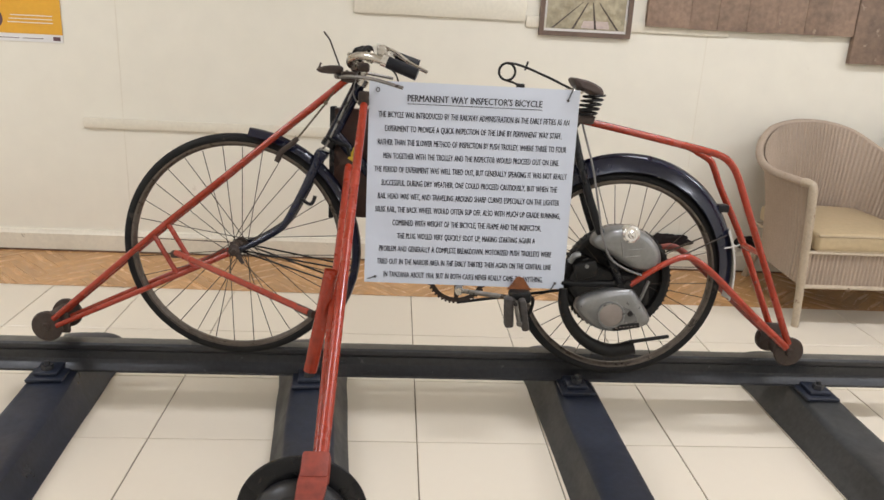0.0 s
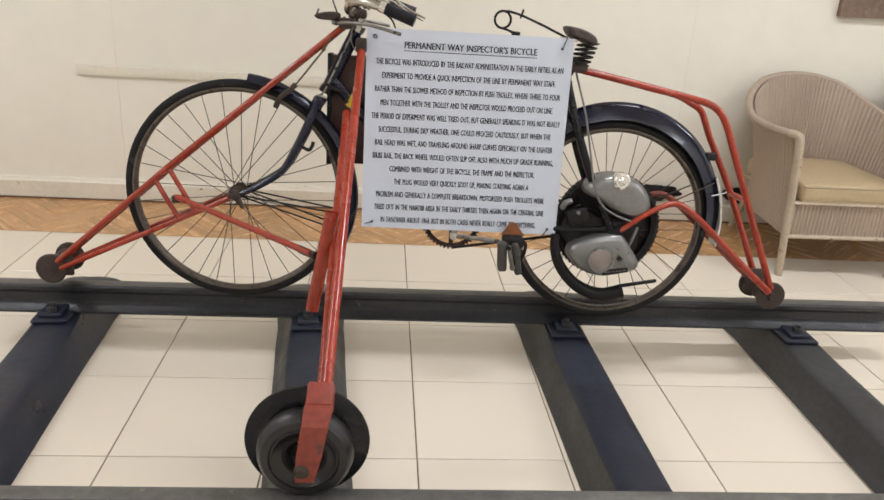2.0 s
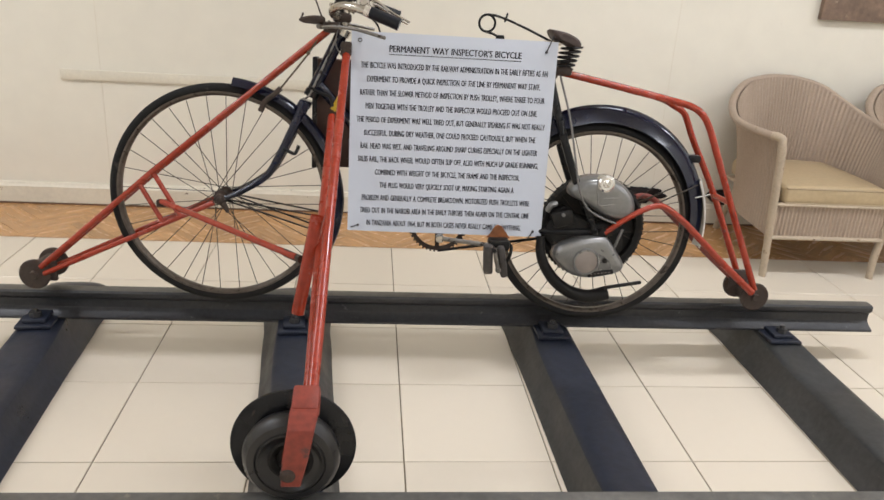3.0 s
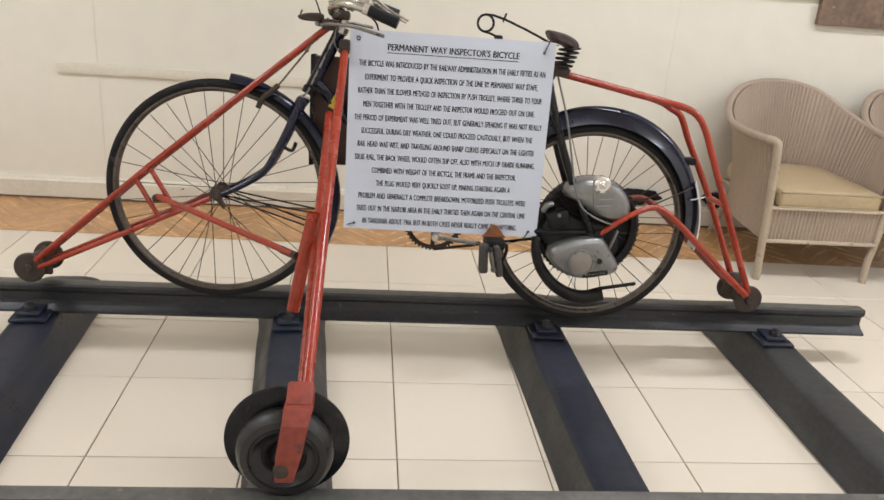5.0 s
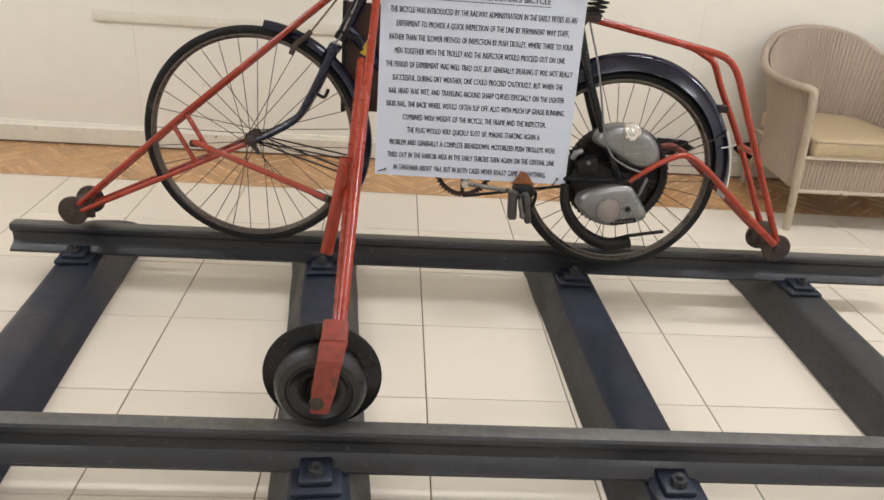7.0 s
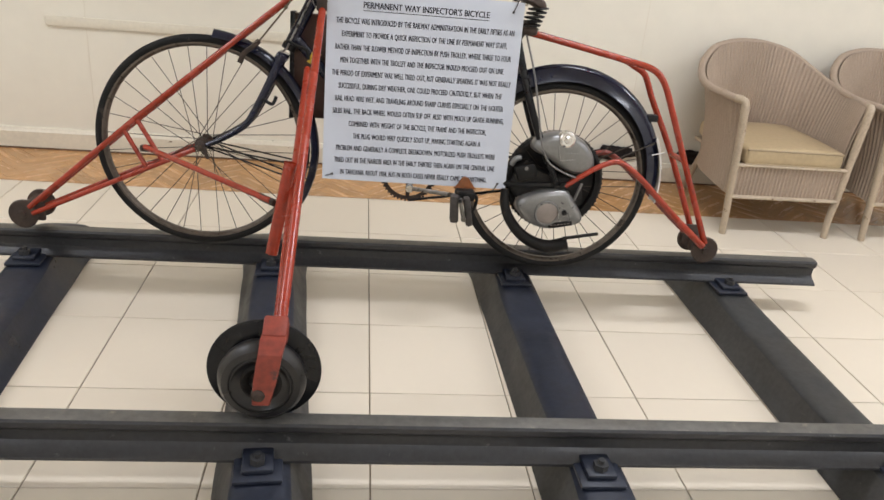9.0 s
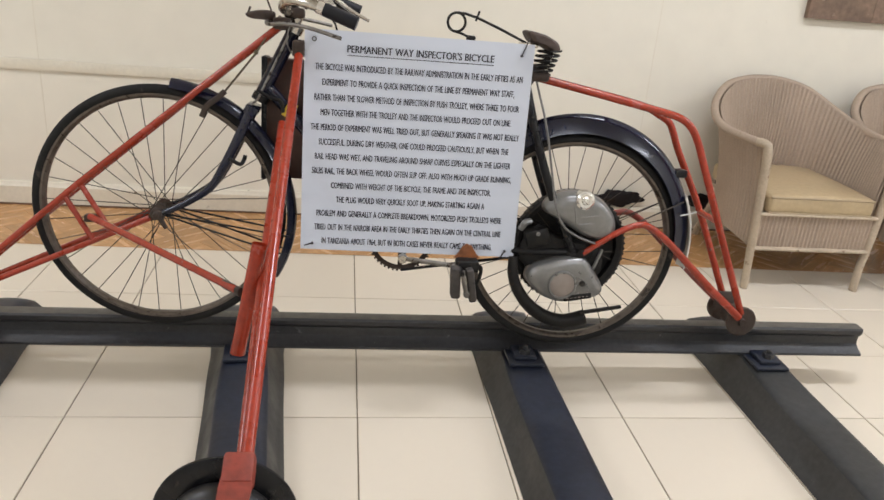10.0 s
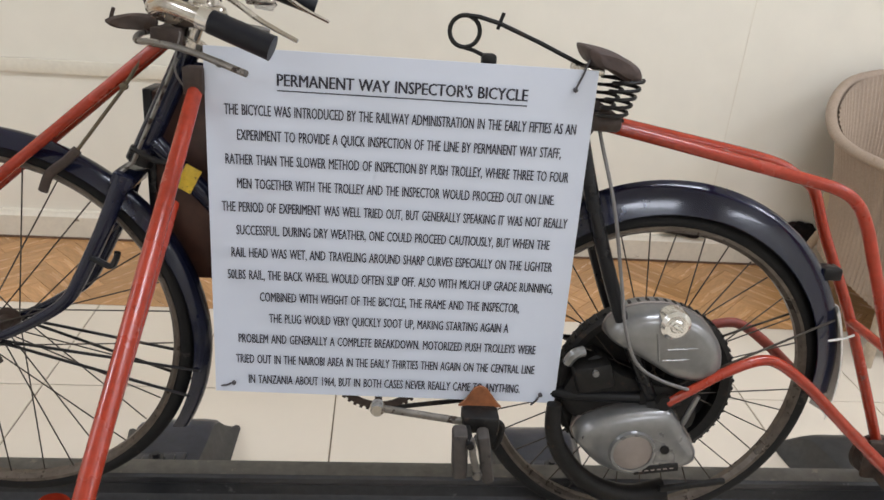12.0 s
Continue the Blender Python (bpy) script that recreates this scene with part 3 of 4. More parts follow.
for u, r, v in ((0.0, 0.016, -0.060), (0.004, 0.011, -0.072)):
    part("hub_nut", lathe([(0, v - 0.008), (r * 0.7, v - 0.008), (r, v - 0.004), (r, v + 0.010), (0, v + 0.010)], 6 if r < 0.012 else 16, m=Matrix.Translation((FRONT_HUB[0] + u, 0, FRONT_HUB[1]))), RUST, bike)
part("hub_lug", tube([(FRONT_HUB[0] + 0.006, -0.056, FRONT_HUB[1] - 0.006), (FRONT_HUB[0] + 0.026, -0.058, FRONT_HUB[1] - 0.040)], 0.0085, 8, end=0.006), RUST, bike)

# frame and fork
part("head_tube", tube([(-0.203, 0, 0.862), (-0.302, 0, 0.660)], 0.0185, 16), NAVY, bike)
for (u, w) in ((-0.207, 0.853), (-0.297, 0.668)):
    d = Vector((0.44, 0, 0.9)).normalized()
    p = Vector((u, 0, w))
    part("head_cup", tube([p - d * 0.010, p + d * 0.010], 0.0225, 18), CHROME if w > 0.8 else BLACK, bike)
part("fork_crown", block(-0.018, 0.018, -0.046, 0.046, -0.014, 0.014, 0.007, m=Matrix.Translation((-0.318, 0, 0.635)) @ Matrix.Rotation(radians(26), 4, "Y")), NAVY, bike)
for s in (-1, 1):
    part("fork_blade", tube(curve([(-0.316, s * 0.036, 0.645), (-0.350, s * 0.040, 0.560), (-0.394, s * 0.043, 0.470), (-0.425, s * 0.044, 0.420), (-0.474, s * 0.045, 0.383), (-0.530, s * 0.046, 0.352), (-0.568, s * 0.047, 0.338)]), 0.0145, 12, end=0.0075), NAVY, bike)
part("down_tube", tube([(-0.283, 0, 0.702), (0.116, 0, 0.272)], 0.0165, 14), NAVY, bike)
part("top_tube", tube([(-0.226, 0, 0.815), (0.42, 0, 0.755)], 0.0150, 14), NAVY, bike)
part("seat_tube", tube([(0.116, 0, 0.272), (0.452, 0, 0.790)], 0.0155, 14), NAVY, bike)
part("bottom_bracket", lathe([(0, -0.034), (0.022, -0.034), (0.022, 0.040), (0, 0.040)], 18, m=Matrix.Translation((0.116, 0, 0.272))), BLACK, bike)
for s in (-1, 1):
    part("chain_stay", tube([(0.140, s * 0.015, 0.272), (0.40, s * 0.020, 0.274), (0.46, s * 0.045, 0.277), (0.64, s * 0.062, 0.288)], 0.0115, 10), BLACK, bike)
    part("seat_stay", tube(curve([(0.420, s * 0.018, 0.775), (0.47, s * 0.046, 0.600), (0.535, s * 0.060, 0.430), (0.605, s * 0.064, 0.292)]), 0.0125, 10), BLACK, bike)
    part("dropout", block(0.585, 0.665, s * 0.066 - 0.003, s * 0.066 + 0.003, 0.275, 0.315, 0.003), GREASE, bike)
part("case", block(-0.292, 0.06, 0.03, 0.085, 0.440, 0.772, 0.006), BROWN_CASE, bike, "brown tool case behind the head tube")
part("case_edge", block(-0.299, -0.284, 0.026, 0.090, 0.436, 0.776, 0.003), BLACK, bike)
part("label_tag", block(-0.014, 0.014, -0.002, 0.002, -0.022, 0.022, 0.001, m=Matrix.Translation((-0.216, -0.022, 0.640)) @ Matrix.Rotation(radians(28), 4, "Y")), YELLOW, bike, "torn yellow paper tag")

# handlebar, levers and brake rods
part("handlebar_stem", tube([(-0.215, 0, 0.842), (-0.192, 0, 0.900)], 0.0125, 14), CHROME, bike)
part("stem_clamp", block(-0.236, -0.182, -0.018, 0.018, 0.880, 0.908, 0.008), RUST, bike)
for s in (-1, 1):
    part("handlebar", tube(curve([(-0.215, 0, 0.893), (-0.232, s * 0.05, 0.900), (-0.225, s * 0.12, 0.915), (-0.185, s * 0.18, 0.922 + 0.010 * (s + 1)), (-0.120, s * 0.224, 0.908 + 0.013 * (s + 1)), (-0.090, s * 0.227, 0.898 + 0.013 * (s + 1))]), 0.0112, 12), CHROME, bike)
    g0, g1 = Vector((-0.124 - 0.004 * s, s * 0.224, 0.908 + 0.016 * (s + 1))), Vector((-0.040, s * 0.232, 0.880 + 0.016 * (s + 1)))
    part("grip", tube([g0, g0.lerp(g1, 0.06), g0.lerp(g1, 0.5), g0.lerp(g1, 0.93), g1], 0.0158, 16, end=0.0172), GRIP, bike, "black rubber grip")
    part("grip_collar", tube([g0 + (g0 - g1) * 0.18, g0], 0.0155, 16), BRIGHT, bike)
    part("lever_bracket", block(-0.150, -0.122, s * 0.190 - 0.007, s * 0.190 + 0.007, 0.918, 0.952, 0.006), CHROME, bike)
    part("lever_bracket", block(-0.160, -0.108, s * 0.190 - 0.011, s * 0.190 + 0.011, 0.910, 0.926, 0.006), CHROME, bike)
    part("lever_plate", prism([(-0.162, 0.944), (-0.150, 0.957), (-0.132, 0.955), (-0.104, 0.912), (-0.112, 0.901), (-0.142, 0.905)], s * 0.186 - 0.004, s * 0.186 + 0.004), BRIGHT, bike, "bright steel lever plate", smooth=False)
    part("brake_lever", tube(curve([(-0.150, s * 0.185, 0.942), (-0.110, s * 0.190, 0.940), (-0.060, s * 0.195, 0.910), (-0.012, s * 0.20, 0.888)]), 0.0055, 8, end=0.0030, flat=1.2), CHROME, bike)
tip = local(-0.080, 0.022, 1.053)
part("rod_lever", tube(curve([(-0.262, 0.02, 0.872), (-0.278, -0.02, 0.868), (-0.268, -0.07, 0.862), (-0.225, -0.12, 0.866), (-0.160, -0.17, 0.862), tip]), 0.0050, 8), WORN_STEEL, bike)
part("rod_lever", tube(curve([(-0.250, 0.02, 0.880), (-0.250, 0.10, 0.876), (-0.215, 0.16, 0.880), (-0.12, 0.20, 0.866)]), 0.0050, 8), WORN_STEEL, bike)
part("lamp_bracket", pod([(-0.336, 0.884), (-0.324, 0.873), (-0.292, 0.871), (-0.264, 0.872), (-0.262, 0.893), (-0.300, 0.895)], [(-0.012, 0.75), (-0.006, 1.0), (0.006, 1.0), (0.012, 0.75)]), RUST, bike, "rusty lamp bracket")
part("lamp_bracket_lug", tube([(-0.330, 0, 0.885), (-0.324, 0, 0.902)], 0.003, 6), RUST, bike)
part("whip_rod", tube([(-0.262, 0.01, 0.872), (-0.300, 0.01, 0.968), (-0.318, 0.01, 0.990)], 0.0026, 6), RUST, bike, "thin bent rod")
for a, b, r in (((-0.235, -0.06, 0.905), (-0.195, -0.10, 0.935), 0.006), ((-0.215, -0.02, 0.915), (-0.170, 0.04, 0.945), 0.006), ((-0.240, 0.05, 0.90), (-0.190, 0.10, 0.945), 0.006)):
    part("cable_joint", tube(curve([a, ((a[0] + b[0]) / 2, (a[1] + b[1]) / 2, max(a[2], b[2]) + 0.006), b]), r, 8), GREASE, bike)
for k in range(9):
    a = 0.7 * k
    p = Vector((-0.205 + 0.030 * math.sin(2.3 * a), -0.10 + 0.024 * k, 0.915 + 0.012 * math.cos(3.1 * a)))
    part("handlebar_fitting", tube([p, p + Vector((0.014 * math.cos(a), 0.010, 0.010 * math.sin(1.7 * a) + 0.006))], 0.0062, 8), CHROME if k % 2 else GREASE, bike)
part("brake_cable", tube(curve([(-0.17, -0.12, 0.912), (-0.13, -0.06, 0.90), (-0.10, -0.01, 0.87), (-0.09, 0.01, 0.80)]), 0.0028, 6), BLACK, bike)
part("brake_cable", tube(curve([(-0.215, -0.03, 0.875), (-0.225, -0.035, 0.82), (-0.205, -0.03, 0.785), (-0.185, -0.02, 0.79)]), 0.0020, 6), CABLE, bike)
part("brake_rod", tube([(-0.222, -0.032, 0.835), (-0.300, -0.034, 0.665), (-0.330, -0.036, 0.640)], 0.0036, 6), WORN_STEEL, bike)
part("brake_stirrup", tube(curve([(-0.300, -0.034, 0.69), (-0.265, -0.036, 0.672), (-0.240, -0.036, 0.665), (-0.232, -0.034, 0.635)]), 0.0050, 8), GREASE, bike)
part("tension_cord", tube([(-0.275, -0.03, 0.835), (-0.305, -0.033, 0.785), (-0.392, -0.034, 0.673)], 0.0032, 6), OLIVE, bike)
part("cord_knot", lathe([(0, -0.007), (0.006, -0.004), (0.0065, 0.004), (0, 0.007)], 8, m=Matrix.Translation((-0.305, -0.034, 0.787))), OLIVE, bike)
part("brake_shoe", tube(curve([(-0.385, -0.036, 0.682), (-0.405, -0.038, 0.662), (-0.432, -0.038, 0.640), (-0.446, -0.038, 0.610)]), 0.0080, 8, flat=0.6), RUST, bike, "rusty brake shoe arm")
part("fork_lamp_lug", tube(curve([(-0.375, -0.05, 0.505), (-0.345, -0.052, 0.490), (-0.335, -0.05, 0.500), (-0.330, -0.05, 0.515)]), 0.0055, 8), BLACK, bike)

# saddle frame
part("saddle", pod([(0.410, 0.893), (0.430, 0.894), (0.465, 0.886), (0.498, 0.869), (0.508, 0.848), (0.494, 0.840), (0.455, 0.858), (0.426, 0.866)], [(-0.060, 0.6), (-0.052, 0.9), (0.0, 1.0), (0.052, 0.9), (0.060, 0.6)]), LEATHER, bike, "cracked brown leather saddle rear")
for s in (-1, 1):
    coil = [(0.464 + 0.024 * t / 5.0 + 0.022 * math.cos(6.28319 * t), s * 0.040 + 0.020 * math.sin(6.28319 * t), 0.782 + 0.066 * t / 5.0) for t in np.linspace(0, 5, 90)]
    part("saddle_spring", tube(coil, 0.0031, 6), GREASE, bike)
part("seat_post", tube([(0.428, 0, 0.745), (0.462, 0, 0.800)], 0.0140, 12), RUST, bike)
part("seat_clamp", block(0.436, 0.486, -0.045, 0.045, 0.762, 0.790, 0.008), RUST, bike)
part("saddle_wire", tube([(0.223 + 0.0240 * math.cos(a), 0, 0.902 + 0.0245 * math.sin(a)) for a in np.linspace(0, 6.28319, 33)[:-1]], 0.0036, 8, closed=True), GREASE, bike, "coiled end of the saddle wire")
part("saddle_wire", tube([(0.222, -0.004, 0.9268), (0.245, -0.004, 0.9255), (0.279, 0, 0.917), (0.345, 0, 0.892), (0.430, 0, 0.856)], 0.0036, 8), GREASE, bike, "bent saddle spring wire")
part("saddle_wire", tube([(0.216, 0.004, 0.8785), (0.240, 0.004, 0.873), (0.262, 0, 0.864)], 0.0034, 8), GREASE, bike)
part("wire_clip", tube([(0.275, 0, 0.908), (0.283, 0, 0.934)], 0.0032, 6), GREASE, bike)
part("nose_bolt", block(0.253, 0.277, -0.014, 0.014, 0.850, 0.870, 0.005), GREASE, bike)
part("saddle_bracket", block(0.405, 0.448, -0.035, 0.035, 0.850, 0.862, 0.003), CHROME, bike)

# crank, pedal, chain
PEDAL_RUBBER = material("dusty_grey_pedal_rubber", (0.052, 0.044, 0.038), 0.7, vary=0.25, big=14, fine=80, bump=0.2, wear=(0.02, 0.018, 0.016), wear_at=0.62, wear_scale=30)
ring_gear = lathe([(0.080, -0.002), (0.094, -0.002), (0.094, 0.002), (0.080, 0.002)], 48, closed=True)
for k in range(46):
    block(0.093, 0.099, -0.0018, 0.0018, -0.003, 0.003, bm=ring_gear, m=Matrix.Rotation(6.28319 * k / 46, 4, "Y"))
for k in range(5):
    block(0.012, 0.084, -0.002, 0.002, -0.007, 0.007, bm=ring_gear, m=Matrix.Rotation(6.28319 * k / 5 + 0.3, 4, "Y"))
gear = part("chainring", ring_gear, RUST, bike, "rusty chainring")
gear.matrix_basis = Matrix.Translation((0.110, 0.045, 0.270))
part("crank_arm", tube([(0.112, -0.066, 0.246), (0.272, -0.082, 0.234)], 0.0072, 10, flat=0.8), WORN_STEEL, bike)
part("crank_boss", lathe([(0, -0.090), (0.011, -0.090), (0.0135, -0.085), (0.0135, -0.070), (0, -0.070)], 18, m=Matrix.Translation((0.112, 0.012, 0.246))), CHROME, bike)
part("crank_arm", tube([(0.116, 0.078, 0.272), (-0.045, 0.085, 0.310)], 0.0090, 10, flat=0.7), CHROME, bike)
pedal = part("pedal", tube([(0.272, -0.070, 0.236), (0.274, -0.165, 0.238)], 0.0065, 10), GREASE, bike, "worn pedal with rubber blocks")
part("pedal_block", block(-0.0135, 0.0135, -0.150, -0.108, -0.086, 0.004, 0.007, m=Matrix.Translation((0.258, 0, 0.244)) @ Matrix.Rotation(radians(-3), 4, "Y")), PEDAL_RUBBER, pedal, "grey worn rubber block")
part("pedal_block", block(-0.011, 0.011, -0.146, -0.108, -0.094, 0.004, 0.007, m=Matrix.Translation((0.298, 0, 0.240)) @ Matrix.Rotation(radians(-10), 4, "Y")), PEDAL_RUBBER, pedal, "grey worn rubber block")
part("pedal_rod", tube([(0.276, -0.150, 0.244), (0.281, -0.152, 0.212), (0.290, -0.152, 0.180)], 0.0064, 10), WORN_STEEL, pedal)
part("pedal_nut", lathe([(0, -0.010), (0.008, -0.008), (0.009, 0.0), (0.008, 0.008), (0, 0.010)], 10, m=Matrix.Translation((0.291, -0.152, 0.175))), WORN_STEEL, pedal)
part("pedal_cage", block(0.264, 0.330, -0.104, -0.050, 0.222, 0.256, 0.008), GREASE, pedal)
part("pedal_cage", tube(curve([(0.322, -0.09, 0.244), (0.336, -0.09, 0.234), (0.334, -0.09, 0.205), (0.326, -0.09, 0.186)]), 0.0055, 8), GREASE, pedal)
part("pedal_plate", prism([(0.258, 0.254), (0.336, 0.254), (0.328, 0.262), (0.308, 0.290), (0.294, 0.296), (0.284, 0.290), (0.270, 0.266)], -0.062, -0.056), ORANGE_RUST, pedal, "orange rusty pedal plate", smooth=False)
for a, b in (((0.116, 0.045, 0.175), (0.60, 0.045, 0.255)), ((0.116, 0.045, 0.365), (0.60, 0.045, 0.344))):
    part("chain", tube([a, b], 0.0050, 6, flat=0.7), GREASE, bike)

# engine in the rear wheel
HX, HZ = 0.602, 0.294
drum = lathe([(0.143, -0.030), (0.158, -0.036), (0.166, -0.032), (0.167, -0.008), (0.160, 0.0), (0.150, 0.004), (0.143, -0.004)], 72, closed=True)
for k in range(64):
    block(0.160, 0.1700, -0.030, -0.012, -0.0028, 0.0028, bm=drum, m=Matrix.Rotation(6.28319 * k / 64, 4, "Y"))
drum_ob = part("engine_drum", drum, GREASE, bike, "toothed black engine drum")
drum_ob.matrix_basis = Matrix.Translation((HX, 0, HZ))
part("drum_plate", lathe([(0, -0.004), (0.145, -0.004), (0.145, 0.03), (0, 0.03)], 48, m=Matrix.Translation((HX, 0, HZ))), GREASE, bike, "black engine back plate")
engine = part("engine_core", pod([(0.46, 0.31), (0.50, 0.36), (0.56, 0.33), (0.68, 0.30), (0.70, 0.22), (0.62, 0.20), (0.50, 0.22), (0.45, 0.26)], [(-0.004, 1.0), (-0.045, 1.0), (-0.055, 0.85)]), GREASE, bike, "greasy engine casting")
tank = part("fuel_tank", pod([(0.507, 0.416), (0.516, 0.435), (0.538, 0.449), (0.568, 0.461), (0.618, 0.463), (0.672, 0.445), (0.708, 0.412), (0.724, 0.376), (0.722, 0.342), (0.696, 0.327), (0.640, 0.334), (0.590, 0.361), (0.552, 0.382), (0.516, 0.400)], [(-0.005, 0.98), (-0.040, 1.0), (-0.060, 0.985), (-0.074, 0.93), (-0.083, 0.84), (-0.087, 0.70), (-0.088, 0.5)], steps=5), ALLOY, bike, "grey cast fuel tank")
part("tank_seam", pod([(0.505, 0.416), (0.514, 0.436), (0.537, 0.451), (0.568, 0.463), (0.619, 0.465), (0.674, 0.446), (0.710, 0.412), (0.726, 0.376), (0.724, 0.340), (0.696, 0.325), (0.639, 0.332), (0.589, 0.359), (0.551, 0.380), (0.515, 0.398)], [(-0.030, 0.99), (-0.031, 1.0), (-0.035, 1.0), (-0.036, 0.99)], steps=5), ALLOY_WARM, tank)
part("filler_cap", lathe([(0, -0.100), (0.009, -0.100), (0.012, -0.0965), (0.020, -0.097), (0.0265, -0.092), (0.0280, -0.084), (0.0280, -0.066), (0, -0.066)], 32, m=Matrix.Translation((0.616, 0, 0.447))), BRIGHT, tank, "bright chrome filler cap")
part("cap_knob", block(-0.011, 0.011, -0.106, -0.099, -0.004, 0.004, 0.002, m=Matrix.Translation((0.616, 0, 0.447)) @ Matrix.Rotation(0.7, 4, "Y")), BRIGHT, tank)
for w0, u0, u1 in ((0.402, 0.612, 0.680), (0.380, 0.606, 0.668)):
    part("tank_rib", tube([(u0, -0.0865, w0 - 0.004), ((u0 + u1) / 2, -0.0885, w0), (u1, -0.0835, w0 + 0.003)], 0.0022, 6), ALLOY, tank)
part("tank_rib", tube([(0.588, -0.0865, 0.430), (0.594, -0.0882, 0.405), (0.600, -0.0865, 0.375)], 0.0026, 6), ALLOY, tank)
cover = part("crank_cover", pod([(0.473, 0.211), (0.492, 0.243), (0.554, 0.268), (0.618, 0.279), (0.646, 0.270), (0.676, 0.229), (0.703, 0.188), (0.694, 0.163), (0.641, 0.146), (0.582, 0.138), (0.528, 0.152), (0.492, 0.182)], [(-0.010, 0.98), (-0.060, 1.0), (-0.078, 0.99), (-0.088, 0.95), (-0.095, 0.86), (-0.099, 0.72), (-0.1, 0.5)], steps=5), ALLOY, bike, "smooth grey alloy engine cover")
part("cover_lip", pod([(0.470, 0.210), (0.490, 0.246), (0.553, 0.271), (0.619, 0.282), (0.649, 0.272), (0.679, 0.230), (0.706, 0.188), (0.696, 0.160), (0.642, 0.143), (0.582, 0.135), (0.526, 0.149), (0.489, 0.180)], [(-0.046, 0.99), (-0.048, 1.0), (-0.053, 1.0), (-0.055, 0.99)], steps=5), ALLOY_WARM, cover)
part("cover_boss", lathe([(0, -0.1050), (0.034, -0.1050), (0.0385, -0.1025), (0.040, -0.092), (0, -0.092)], 32, m=Matrix.Translation((0.576, 0, 0.197))), ALLOY_WARM, cover, "warm brushed round boss")
part("cover_rim", lathe([(0.036, -0.1070), (0.041, -0.1070), (0.044, -0.098), (0.036, -0.098)], 32, closed=True, m=Matrix.Translation((0.576, 0, 0.197))), ALLOY, cover)
part("cover_hole", lathe([(0, -0.1030), (0.0085, -0.1030), (0.0085, -0.09), (0, -0.09)], 16, m=Matrix.Translation((0.635, 0, 0.203))), GREASE, cover)
PLATE_AT = Matrix.Translation((0.626, 0, 0.161)) @ Matrix.Rotation(radians(-9), 4, "Y")
plate = part("maker_plate", block(-0.041, 0.041, -0.1020, -0.090, -0.008, 0.008, 0.002, m=PLATE_AT), GREASE, cover, "small dark maker's plate")
for k in range(6):
    part("plate_bar", block(-0.033 + 0.0115 * k, -0.026 + 0.0115 * k, -0.1025, -0.1018, -0.0011, 0.0011, m=PLATE_AT), ALLOY_WARM, cover, smooth=False)
for u, w in ((0.488, 0.216), (0.640, 0.254), (0.684, 0.184)):
    part("cover_screw", lathe([(0, -0.092), (0.004, -0.092), (0.005, -0.089), (0.005, -0.078), (0, -0.078)], 10, m=Matrix.Translation((u, 0, w))), GREASE, cover)
part("carburettor", block(0.462, 0.532, -0.075, -0.02, 0.300, 0.352, 0.010, m=Matrix.Translation((0.497, 0, 0.326)) @ Matrix.Rotation(radians(-16), 4, "Y") @ Matrix.Translation((-0.497, 0, -0.326))), GREASE, bike, "black carburettor block")
part("carburettor_screw", lathe([(0, -0.080), (0.006, -0.080), (0.006, -0.07), (0, -0.07)], 10, m=Matrix.Translation((0.495, 0, 0.34))), ALLOY, bike)
part("intake_pipe", tube(curve([(0.475, -0.05, 0.37), (0.458, -0.055, 0.365), (0.448, -0.05, 0.345)]), 0.010, 8), ALLOY, bike)
part("silencer", tube(curve([(0.434, -0.055, 0.262), (0.436, -0.060, 0.215), (0.455, -0.062, 0.165), (0.495, -0.062, 0.115), (0.545, -0.060, 0.082), (0.605, -0.058, 0.068), (0.668, -0.056, 0.082)]), 0.014, 10, end=0.024), GREASE, bike, "black curved exhaust silencer")
part("kick_lever", block(-0.062, 0.062, -0.005, 0.005, -0.0055, 0.0055, 0.003, m=Matrix.Translation((0.705, -0.088, 0.120)) @ Matrix.Rotation(radians(-11), 4, "Y")), GREASE, bike)
part("throttle_cable", tube(curve([(0.448, -0.018, 0.790), (0.460, -0.025, 0.745), (0.490, -0.055, 0.640), (0.515, -0.072, 0.520), (0.532, -0.092, 0.430), (0.560, -0.098, 0.372), (0.610, -0.094, 0.340), (0.672, -0.085, 0.318)]), 0.0032, 8), CABLE, bike, "grey throttle cable")
part("control_rod", tube([(0.690, -0.070, 0.300), (0.672, -0.075, 0.250), (0.660, -0.070, 0.215)], 0.0050, 8), ALLOY, bike)
part("axle_nut", lathe([(0, -0.086), (0.014, -0.086), (0.014, -0.066), (0, -0.066)], 6, m=Matrix.Translation((0.625, 0, 0.288))), GREASE, bike)

# red rear carrier and stays
def carrier_line(s, v):
    bend = [(0.868, v, 0.690), (0.905, v, 0.668), (0.933, v, 0.628), (0.962, v, 0.565)] if s < 0 else [(0.862, v, 0.680), (0.895, v, 0.660), (0.915, v, 0.625), (0.940, v, 0.572)]
    return [(0.455, v * 0.45, 0.772), (0.60, v * 0.7, 0.745), (0.80, v, 0.706)] + bend + [(1.040, v, 0.388), (1.168, v * 0.9, 0.105)]


